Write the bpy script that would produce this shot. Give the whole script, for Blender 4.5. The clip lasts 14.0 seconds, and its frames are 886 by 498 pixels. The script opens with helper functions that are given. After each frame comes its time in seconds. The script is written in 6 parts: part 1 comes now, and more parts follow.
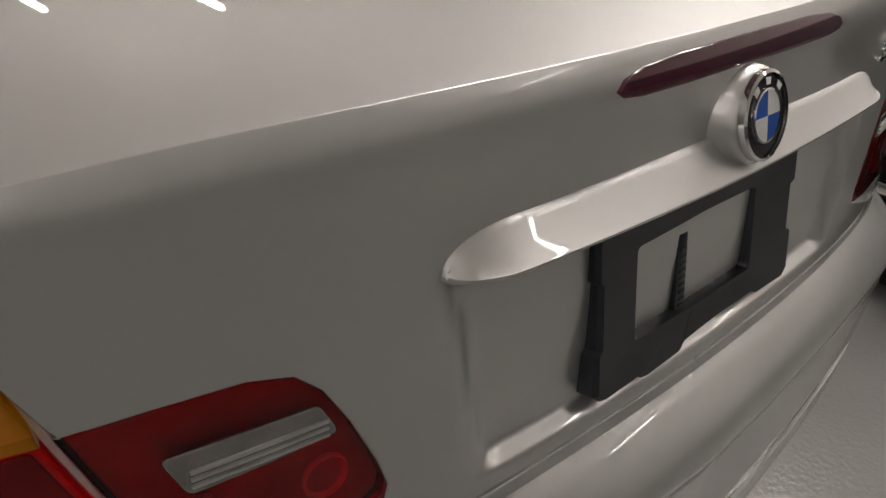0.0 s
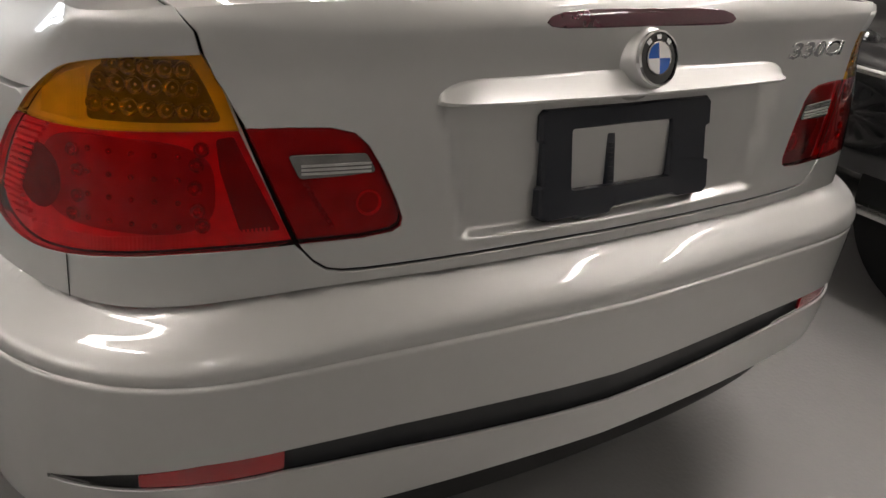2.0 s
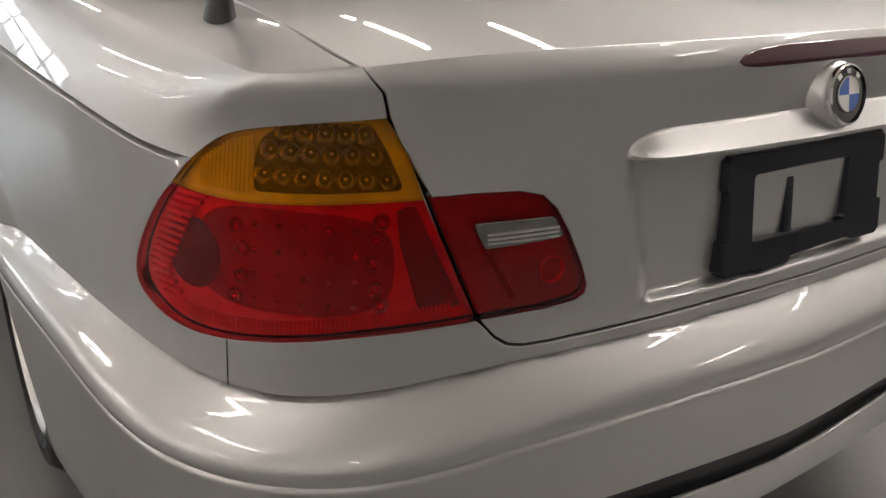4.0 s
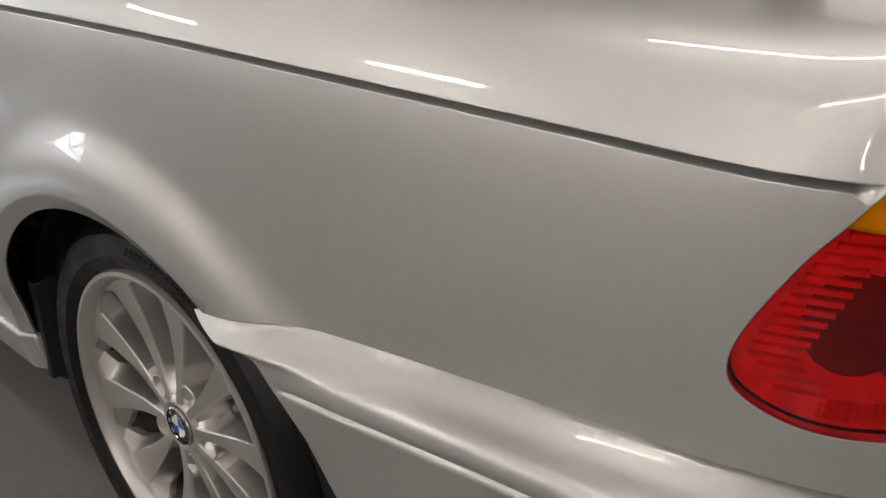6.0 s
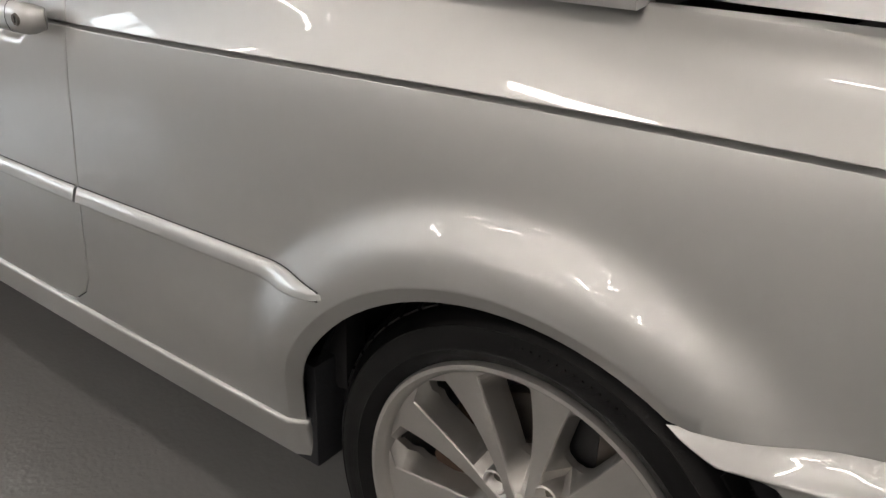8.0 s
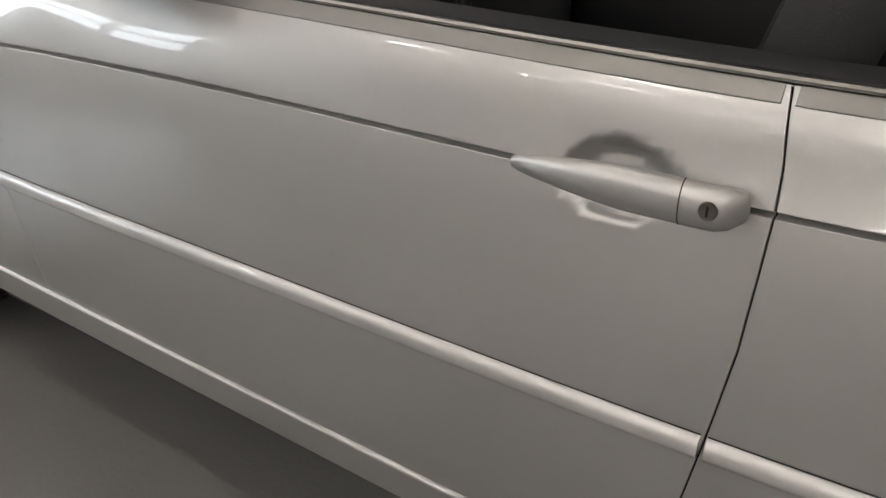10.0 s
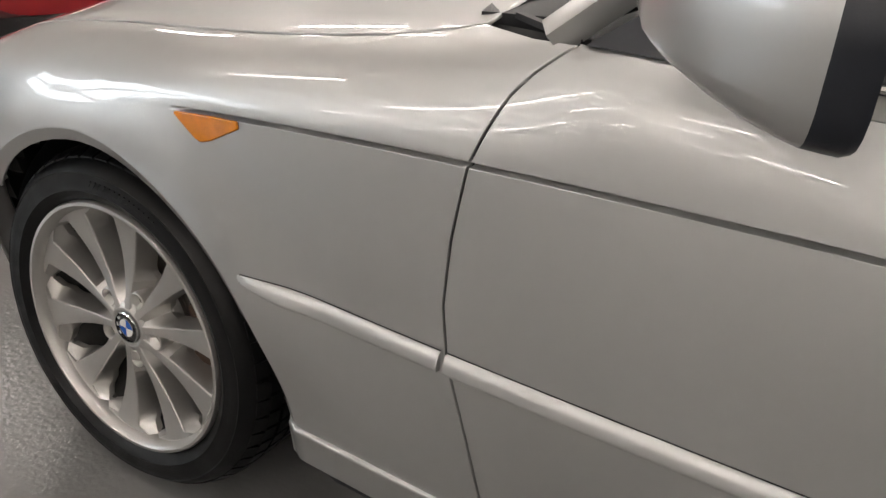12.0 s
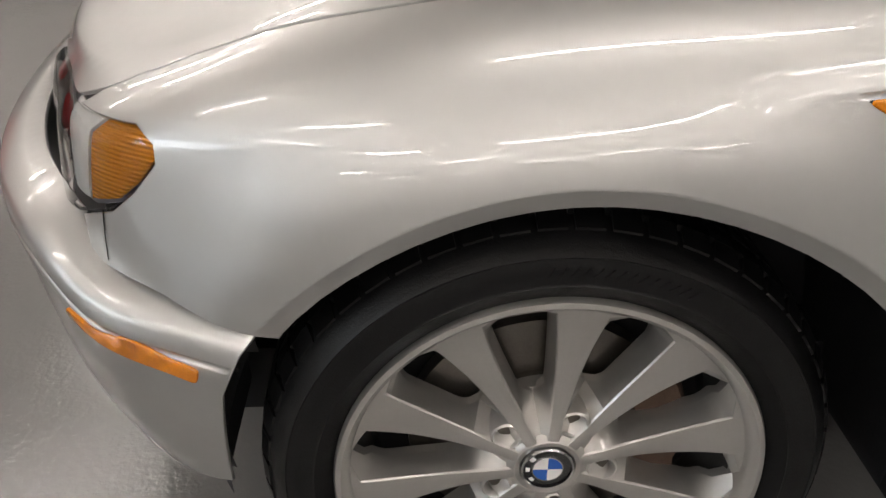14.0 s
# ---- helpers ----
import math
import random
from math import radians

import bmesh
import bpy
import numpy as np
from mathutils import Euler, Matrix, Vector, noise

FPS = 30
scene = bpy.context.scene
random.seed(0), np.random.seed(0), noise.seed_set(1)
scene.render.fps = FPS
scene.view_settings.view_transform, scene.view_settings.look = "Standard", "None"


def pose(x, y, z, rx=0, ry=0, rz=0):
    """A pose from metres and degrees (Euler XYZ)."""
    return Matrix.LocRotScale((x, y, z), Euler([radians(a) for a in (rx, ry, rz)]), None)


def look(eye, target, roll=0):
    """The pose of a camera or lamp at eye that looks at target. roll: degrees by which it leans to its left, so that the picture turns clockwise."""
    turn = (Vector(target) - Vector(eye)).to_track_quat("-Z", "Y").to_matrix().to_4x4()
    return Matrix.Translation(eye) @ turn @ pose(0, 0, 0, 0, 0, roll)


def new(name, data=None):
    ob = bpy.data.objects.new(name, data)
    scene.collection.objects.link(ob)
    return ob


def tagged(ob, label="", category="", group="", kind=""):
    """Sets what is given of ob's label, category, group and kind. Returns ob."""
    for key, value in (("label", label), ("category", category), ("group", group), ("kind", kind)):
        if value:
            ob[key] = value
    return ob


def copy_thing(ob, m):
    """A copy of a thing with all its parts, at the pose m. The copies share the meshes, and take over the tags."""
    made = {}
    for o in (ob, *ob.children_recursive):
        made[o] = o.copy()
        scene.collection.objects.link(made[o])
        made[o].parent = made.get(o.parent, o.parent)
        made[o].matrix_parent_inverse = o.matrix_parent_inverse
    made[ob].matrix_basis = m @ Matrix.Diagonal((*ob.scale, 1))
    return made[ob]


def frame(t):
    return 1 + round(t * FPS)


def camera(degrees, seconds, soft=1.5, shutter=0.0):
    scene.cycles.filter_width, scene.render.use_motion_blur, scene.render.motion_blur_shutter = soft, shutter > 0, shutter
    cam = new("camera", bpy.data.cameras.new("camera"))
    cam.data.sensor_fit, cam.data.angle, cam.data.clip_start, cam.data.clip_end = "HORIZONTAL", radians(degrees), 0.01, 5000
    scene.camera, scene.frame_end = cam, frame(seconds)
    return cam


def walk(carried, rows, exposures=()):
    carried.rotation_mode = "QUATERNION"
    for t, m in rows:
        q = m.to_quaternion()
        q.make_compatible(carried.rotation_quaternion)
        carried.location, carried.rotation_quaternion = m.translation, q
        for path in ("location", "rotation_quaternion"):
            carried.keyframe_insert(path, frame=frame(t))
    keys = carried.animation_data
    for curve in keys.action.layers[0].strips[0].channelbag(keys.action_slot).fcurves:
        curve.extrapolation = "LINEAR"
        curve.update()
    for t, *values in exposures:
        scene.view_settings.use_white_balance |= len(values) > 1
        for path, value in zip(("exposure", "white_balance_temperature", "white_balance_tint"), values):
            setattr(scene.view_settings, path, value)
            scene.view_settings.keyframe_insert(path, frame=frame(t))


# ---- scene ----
# ---- the camera and its walk ----
cam = camera(55.39, 14.0)
PATH = [
    (0, look((-0.625, -1.214, 1.116), (0.315, -0.336, 0.344), 6.16)),
    (0.5, look((-0.763, -1.354, 1.107), (0.160, -0.404, 0.403), 6.80)),
    (1, look((-0.800, -1.522, 1.111), (0.064, -0.490, 0.448), 6.18)),
    (1.5, look((-0.834, -1.653, 1.111), (-0.006, -0.580, 0.469), 6.06)),
    (2, look((-0.845, -1.720, 1.105), (-0.063, -0.610, 0.467), 6.20)),
    (2.2, look((-0.857, -1.737, 1.097), (-0.100, -0.614, 0.451), 6.22)),
    (4.3, look((-0.989, -1.436, 1.112), (-0.204, -0.322, 0.486), 3.53)),
    (4.5, look((-1.041, -1.380, 1.106), (-0.198, -0.295, 0.503), 3.91)),
    (5, look((-1.135, -1.221, 1.084), (-0.229, -0.176, 0.503), 3.17)),
    (5.5, look((-1.185, -0.991, 1.057), (-0.247, 0.011, 0.451), 2.24)),
    (6, look((-1.262, -0.868, 1.022), (-0.244, 0.021, 0.370), 1.03)),
    (6.5, look((-1.445, -0.828, 0.996), (-0.348, -0.053, 0.326), 1.90)),
    (7, look((-1.497, -0.735, 0.993), (-0.418, 0.041, 0.296), 2.16)),
    (7.5, look((-1.465, -0.561, 1.027), (-0.391, 0.236, 0.349), 2.65)),
    (8, look((-1.499, -0.386, 1.062), (-0.414, 0.421, 0.413), 1.90)),
    (8.5, look((-1.605, -0.169, 1.080), (-0.492, 0.624, 0.460), 1.77)),
    (9, look((-1.633, 0.081, 1.085), (-0.502, 0.846, 0.464), 1.57)),
    (9.2, look((-1.619, 0.210, 1.094), (-0.480, 0.951, 0.457), 1.56)),
    (11.3, look((-1.612, 1.235, 1.101), (-0.487, 2.007, 0.478), 4.02)),
    (11.5, look((-1.607, 1.364, 1.097), (-0.473, 2.118, 0.467), 4.12)),
    (12, look((-1.593, 1.670, 1.088), (-0.420, 2.342, 0.439), 4.68)),
    (12.5, look((-1.540, 2.004, 1.053), (-0.315, 2.536, 0.370), 5.84)),
    (13, look((-1.531, 2.336, 1.051), (-0.259, 2.663, 0.326), 5.24)),
    (13.5, look((-1.559, 2.681, 1.027), (-0.247, 2.789, 0.307), 4.54)),
    (14, look((-1.472, 2.871, 0.971), (-0.172, 2.812, 0.225), 0.84)),
]
walk(cam, PATH, [(0.0, -0.26), (0.5, 0.06), (1.0, 0.16), (2.2, 0.14), (4.3, 0.04), (5.5, 0.10), (7.0, 0.32), (9.2, 0.14), (12.0, 0.24), (13.0, 0.22), (14.0, 0.38)])

# ---- light ----
world = bpy.data.worlds.new("world")
scene.world = world
world.use_nodes = True
world.node_tree.nodes["Background"].inputs["Color"].default_value = (0.55, 0.60, 0.70, 1)
world.node_tree.nodes["Background"].inputs["Strength"].default_value = 0.02
TUBE_POWER = 42.0
WINDOW_POWER = 6.0


# ---- materials ----
def make_material(name, colour, rough=0.5, metal=0.0, coat=0.0, coat_rough=0.03, vary=0.0, vary_scale=6.0, bump=0.0, bump_scale=200.0, ior=1.5, alpha=1.0, emission=None, strength=0.0, rough_vary=0.0):
    m = bpy.data.materials.new(name)
    m.use_nodes = True
    nt = m.node_tree
    b = nt.nodes["Principled BSDF"]
    b.inputs["Base Color"].default_value = (*colour, 1)
    b.inputs["Roughness"].default_value = rough
    b.inputs["Metallic"].default_value = metal
    b.inputs["IOR"].default_value = ior
    b.inputs["Coat Weight"].default_value = coat
    b.inputs["Coat Roughness"].default_value = coat_rough
    b.inputs["Alpha"].default_value = alpha
    if emission:
        b.inputs["Emission Color"].default_value = (*emission, 1)
        b.inputs["Emission Strength"].default_value = strength
    coord = nt.nodes.new("ShaderNodeTexCoord")

    def noise_node(scale, detail=4.0):
        n = nt.nodes.new("ShaderNodeTexNoise")
        n.inputs["Scale"].default_value, n.inputs["Detail"].default_value = scale, detail
        nt.links.new(coord.outputs["Object"], n.inputs["Vector"])
        return n

    if vary:
        big, small = noise_node(vary_scale), noise_node(vary_scale * 17, 2)
        add = nt.nodes.new("ShaderNodeMath")
        add.operation = "MULTIPLY_ADD"
        nt.links.new(small.outputs["Fac"], add.inputs[0])
        add.inputs[1].default_value = 0.4
        nt.links.new(big.outputs["Fac"], add.inputs[2])
        mix = nt.nodes.new("ShaderNodeMapRange")
        mix.inputs["From Min"].default_value, mix.inputs["From Max"].default_value = 0.35, 1.05
        mix.inputs["To Min"].default_value, mix.inputs["To Max"].default_value = 1 - vary, 1 + vary
        nt.links.new(add.outputs[0], mix.inputs["Value"])
        vm = nt.nodes.new("ShaderNodeVectorMath")
        vm.operation = "SCALE"
        vm.inputs[0].default_value = colour
        nt.links.new(mix.outputs[0], vm.inputs["Scale"])
        nt.links.new(vm.outputs[0], b.inputs["Base Color"])
    if rough_vary:
        n = noise_node(vary_scale * 2.3)
        mr = nt.nodes.new("ShaderNodeMapRange")
        mr.inputs["From Min"].default_value, mr.inputs["From Max"].default_value = 0.3, 0.7
        mr.inputs["To Min"].default_value, mr.inputs["To Max"].default_value = max(0, rough - rough_vary), rough + rough_vary
        nt.links.new(n.outputs["Fac"], mr.inputs["Value"])
        nt.links.new(mr.outputs[0], b.inputs["Roughness"])
    if bump:
        n = noise_node(bump_scale, 3)
        bp = nt.nodes.new("ShaderNodeBump")
        bp.inputs["Strength"].default_value = bump
        bp.inputs["Distance"].default_value = 0.002
        nt.links.new(n.outputs["Fac"], bp.inputs["Height"])
        nt.links.new(bp.outputs[0], b.inputs["Normal"])
    return m


def lens_material(name, tint, gloss=0.035):
    """A tinted clear moulding: colours what is seen through it, and shines on its face."""
    m = bpy.data.materials.new(name)
    m.use_nodes = True
    nt = m.node_tree
    nt.nodes.remove(nt.nodes["Principled BSDF"])
    out = nt.nodes["Material Output"]
    clear, shine, mix, fres = (nt.nodes.new(k) for k in ("ShaderNodeBsdfTransparent", "ShaderNodeBsdfGlossy", "ShaderNodeMixShader", "ShaderNodeFresnel"))
    clear.inputs["Color"].default_value = (*tint, 1)
    shine.inputs["Roughness"].default_value = gloss
    fres.inputs["IOR"].default_value = 1.5
    nt.links.new(fres.outputs[0], mix.inputs["Fac"])
    nt.links.new(clear.outputs[0], mix.inputs[1])
    nt.links.new(shine.outputs[0], mix.inputs[2])
    nt.links.new(mix.outputs[0], out.inputs["Surface"])
    return m


PAINT = make_material("silver_metallic_paint", (0.56, 0.56, 0.552), rough=0.44, metal=0.91, coat=1.0, coat_rough=0.012, vary=0.03, vary_scale=3.0)
SHELL_DARK = make_material("seam_black", (0.012, 0.012, 0.012), rough=0.8, vary=0.2)
BLACK_TRIM = make_material("black_plastic", (0.018, 0.019, 0.021), rough=0.45, bump=0.15, bump_scale=900, vary=0.15)
BLACK_SATIN = make_material("black_satin_plastic", (0.010, 0.012, 0.018), rough=0.32, bump=0.08, bump_scale=600, vary=0.2)
RUBBER = make_material("tyre_rubber", (0.0035, 0.0035, 0.0038), rough=0.42, ior=1.35, vary=0.25, vary_scale=12, bump=0.2, bump_scale=500, rough_vary=0.1)
ALLOY = make_material("painted_alloy", (0.53, 0.515, 0.495), rough=0.36, metal=0.82, coat=0.5, coat_rough=0.08, vary=0.06, vary_scale=14, bump=0.03, bump_scale=700)
CHROME = make_material("chrome", (0.80, 0.80, 0.80), rough=0.08, metal=1.0)
BRIGHT_TRIM = make_material("brushed_bright_trim", (0.70, 0.69, 0.67), rough=0.22, metal=1.0, vary=0.05)
SHADED_GREY = make_material("shaded_paint_grey", (0.27, 0.265, 0.255), rough=0.38, metal=0.6, vary=0.05, vary_scale=30)
BARREL = make_material("dark_barrel_alloy", (0.055, 0.054, 0.052), rough=0.5, metal=0.5, vary=0.3, vary_scale=20)
DISC_STEEL = make_material("brake_disc_steel", (0.16, 0.145, 0.13), rough=0.34, metal=0.9, vary=0.25, vary_scale=20, bump=0.1, bump_scale=300)
CAST_IRON = make_material("rusty_cast_iron", (0.075, 0.045, 0.03), rough=0.8, metal=0.2, vary=0.4, vary_scale=30, bump=0.4, bump_scale=150)
LINER = make_material("wheel_arch_liner", (0.012, 0.013, 0.016), rough=0.75, vary=0.3, bump=0.3, bump_scale=120)
RED_LENS = lens_material("red_lamp_lens", (1.0, 0.024, 0.048))
AMBER_LENS = lens_material("amber_lamp_lens", (1.0, 0.60, 0.045))
CLEAR_LENS = lens_material("clear_lamp_lens", (0.93, 0.93, 0.93))
DARK_RED = make_material("dark_red_lamp_plastic", (0.070, 0.010, 0.022), rough=0.12, coat=1.0, vary=0.15)
AMBER_SOLID = make_material("amber_plastic", (0.66, 0.21, 0.004), rough=0.15, coat=1.0, vary=0.30, vary_scale=38)
RED_SOLID = make_material("red_reflector", (0.30, 0.012, 0.016), rough=0.25, coat=1.0, vary=0.15, vary_scale=40, bump=0.3, bump_scale=800)
LAMP_BACK = make_material("lamp_reflector", (0.88, 0.87, 0.85), rough=0.25, metal=0.0, vary=0.2, vary_scale=40)
LAMP_BOWL = make_material("lamp_led_bowl", (0.62, 0.60, 0.57), rough=0.14, metal=0.9)
BADGE_BLUE = make_material("badge_blue", (0.02, 0.10, 0.42), rough=0.15, coat=1.0)
BADGE_WHITE = make_material("badge_white", (0.75, 0.76, 0.76), rough=0.2, coat=1.0)
BADGE_BLACK = make_material("badge_black", (0.008, 0.008, 0.010), rough=0.12, coat=1.0)
GLASS = lens_material("tinted_glass", (0.42, 0.50, 0.47), 0.0)
FABRIC = make_material("black_soft_top_fabric", (0.010, 0.010, 0.010), rough=0.95, bump=0.5, bump_scale=900)
LEATHER = make_material("black_leather", (0.014, 0.014, 0.015), rough=0.38, bump=0.25, bump_scale=400, vary=0.2)
BLACK_PAINT = make_material("black_car_paint", (0.006, 0.006, 0.007), rough=0.25, coat=1.0)
WALL_PAINT = make_material("wall_paint", (0.66, 0.65, 0.63), rough=0.75, vary=0.06, vary_scale=1.2, bump=0.1, bump_scale=60)
WALL_DARK = make_material("dark_wall_paint", (0.10, 0.10, 0.105), rough=0.6, vary=0.1, vary_scale=1.5, bump=0.1, bump_scale=60)
CEILING_PAINT = make_material("ceiling_paint", (0.70, 0.68, 0.64), rough=0.85, vary=0.05, vary_scale=1.0)
FLOOR_PAINT = make_material("grey_floor_paint", (0.20, 0.198, 0.194), rough=0.13, vary=0.05, vary_scale=1.1, bump=0.6, bump_scale=80)
TUBE = make_material("tube_diffuser", (0.9, 0.9, 0.9), emission=(1.0, 0.922, 0.862), strength=TUBE_POWER)
WINDOW_GLOW = make_material("daylit_pane", (0.8, 0.8, 0.8), emission=(0.85, 0.93, 1.0), strength=WINDOW_POWER)
WHITE_METAL = make_material("white_enamel", (0.75, 0.74, 0.72), rough=0.4)


# ---- helpers of this scene ----
def part(name, bm, material, parent=None, label="", smooth=True):
    """Links a bmesh as one mesh object under a thing or under a part."""
    me = bpy.data.meshes.new(name)
    bm.to_mesh(me)
    bm.free()
    me.materials.append(material)
    if smooth:
        for p in me.polygons:
            p.use_smooth = True
        me.set_sharp_from_angle(angle=radians(38))
    ob = new(name, me)
    ob.parent = parent
    if label:
        ob["label"] = label
    return ob


def mesh_part(name, verts, faces, material, parent=None, label="", normals=None, smooth=True):
    me = bpy.data.meshes.new(name)
    me.from_pydata([tuple(v) for v in verts], [], [tuple(f) for f in faces])
    me.materials.append(material)
    if smooth:
        me.polygons.foreach_set("use_smooth", [True] * len(me.polygons))
    me.update()
    if normals is not None:
        me.normals_split_custom_set_from_vertices([tuple(n) for n in normals])
    ob = new(name, me)
    ob.parent = parent
    if label:
        ob["label"] = label
    return ob


def box(bm, lo, hi, bevel=0.0, m=None):
    """A box with rounded edges added to a bmesh."""
    made = bmesh.ops.create_cube(bm, size=1)["verts"]
    c, d = (Vector(lo) + Vector(hi)) / 2, Vector(hi) - Vector(lo)
    for v in made:
        v.co = Vector((v.co.x * d.x, v.co.y * d.y, v.co.z * d.z)) + c
    edges = list({e for v in made for e in v.link_edges})
    if bevel:
        got = bmesh.ops.bevel(bm, geom=edges, offset=bevel, segments=2, profile=0.6, affect="EDGES")
        made = list({v for f in got["faces"] for v in f.verts} | {v for v in made if v.is_valid})
    if m is not None:
        bmesh.ops.transform(bm, matrix=m, verts=made)
    return made


def lathe(bm, profile, steps=64, axis="x", m=None, arc=1.0):
    """Turns (radius, along) points about the x axis."""
    rings = []
    n = steps if arc >= 1 else steps + 1
    for k in range(n):
        a = 2 * math.pi * arc * k / steps
        ring = [bm.verts.new((p[1], p[0] * math.cos(a), p[0] * math.sin(a))) for p in profile]
        rings.append(ring)
    for k in range(steps):
        r0, r1 = rings[k], rings[(k + 1) % n]
        for i in range(len(profile) - 1):
            vs = [r0[i], r0[i + 1], r1[i + 1], r1[i]]
            if profile[i][0] < 1e-6:
                vs = [r0[i], r0[i + 1], r1[i + 1]]
            elif profile[i + 1][0] < 1e-6:
                vs = [r0[i], r0[i + 1], r1[i]]
            bm.faces.new(vs)
    verts = [v for r in rings for v in r]
    if m is not None:
        bmesh.ops.transform(bm, matrix=m, verts=verts)
    bmesh.ops.remove_doubles(bm, verts=verts, dist=1e-6)


def sweep(bm, path, profile, up=(0, 0, 1), closed_profile=True, caps=True, scales=None):
    """Carries a flat profile of (side, up) points along a path."""
    rings = []
    for i, p in enumerate(path):
        a, b = Vector(path[max(i - 1, 0)]), Vector(path[min(i + 1, len(path) - 1)])
        t = (b - a).normalized()
        side = t.cross(Vector(up)).normalized()
        top = side.cross(t)
        k = scales[i] if scales else 1.0
        rings.append([bm.verts.new(Vector(p) + side * (q[0] * k) + top * (q[1] * k)) for q in profile])
    n = len(profile)
    for r0, r1 in zip(rings, rings[1:]):
        for i in range(n if closed_profile else n - 1):
            bm.faces.new((r0[i], r0[(i + 1) % n], r1[(i + 1) % n], r1[i]))
    if caps and closed_profile:
        bm.faces.new(rings[0][::-1])
        bm.faces.new(rings[-1])


# ---- the car's outer surface, as a lofted shell ----
class Spline:
    """Natural cubic through a few knots; straight beyond its ends."""

    def __init__(self, xs, ys):
        x, y = np.array(xs, float), np.array(ys, float)
        n, h = len(x), np.diff(x)
        a, b = np.zeros((n, n)), np.zeros(n)
        a[0, 0] = a[-1, -1] = 1
        for i in range(1, n - 1):
            a[i, i - 1:i + 2] = h[i - 1], 2 * (h[i - 1] + h[i]), h[i]
            b[i] = 6 * ((y[i + 1] - y[i]) / h[i] - (y[i] - y[i - 1]) / h[i - 1])
        self.x, self.y, self.h, self.m = x, y, h, np.linalg.solve(a, b)

    def __call__(self, t):
        t = np.clip(np.asarray(t, float), self.x[0], self.x[-1])
        i = np.clip(np.searchsorted(self.x, t) - 1, 0, len(self.h) - 1)
        x0, x1, h, m0, m1 = self.x[i], self.x[i + 1], self.h[i], self.m[i], self.m[i + 1]
        p, q = (x1 - t) / h, (t - x0) / h
        return p * self.y[i] + q * self.y[i + 1] + ((p ** 3 - p) * m0 + (q ** 3 - q) * m1) * h * h / 6


def ramp(x, a, b):
    """Smooth step from 0 at a to 1 at b."""
    t = np.clip((np.asarray(x, float) - a) / (b - a), 0, 1)
    return t * t * t * (t * (6 * t - 15) + 10)


# the plan outline of the left half, from the middle of the tail to the middle of the nose
PLAN = [(0, -0.952), (-0.16, -0.948), (-0.32, -0.937), (-0.47, -0.917), (-0.59, -0.886), (-0.676, -0.832), (-0.730, -0.760), (-0.764, -0.668),
        (-0.790, -0.55), (-0.820, -0.36), (-0.842, -0.12), (-0.856, 0.15), (-0.864, 0.50), (-0.868, 1.0), (-0.869, 1.6), (-0.866, 2.1), (-0.857, 2.45),
        (-0.838, 2.78), (-0.806, 3.02), (-0.752, 3.15), (-0.66, 3.245), (-0.48, 3.33), (-0.25, 3.38), (0, 3.40)]
outline = np.array([(-PLAN[2][0], PLAN[2][1]), (-PLAN[1][0], PLAN[1][1])] + PLAN + [(-PLAN[-2][0], PLAN[-2][1]), (-PLAN[-3][0], PLAN[-3][1])])
chord = np.r_[0, np.cumsum(np.linalg.norm(np.diff(outline, axis=0), axis=1))]
chord -= chord[2]
plan_x, plan_y = Spline(chord, outline[:, 0]), Spline(chord, outline[:, 1])
S_END = float(chord[-3])
fine_s = np.linspace(0, S_END, 4000)
fine_x, fine_y = plan_x(fine_s), plan_y(fine_s)
i_side0, i_side1 = int(np.argmax(fine_y > -0.83)), int(np.argmax(fine_y > 3.24))


def s_at_y(y):
    """Where along the outline the left flank reaches y."""
    return np.interp(y, fine_y[i_side0:i_side1], fine_s[i_side0:i_side1])


def s_at_x(x):
    """Where along the outline the tail reaches -x (x from 0 to 0.70)."""
    i = int(np.argmax(fine_x < -0.70))
    return np.interp(abs(x), -fine_x[:i], fine_s[:i])


def s_nose(x):
    i = int(np.argmax(fine_y > 3.2))
    return np.interp(-abs(x), fine_x[i:], fine_s[i:])


def along(keys):
    """A smooth value along the outline from (y, value) on the flank; ('x', x, value) on the tail, ('n', x, value) on the nose."""
    at = [(float(s_at_x(k[1])), k[2]) if k[0] == "x" else (float(s_nose(k[1])), k[2]) if k[0] == "n" else (float(s_at_y(k[0])), k[1]) for k in keys]
    at.sort()
    return Spline([a for a, _ in at], [b for _, b in at])


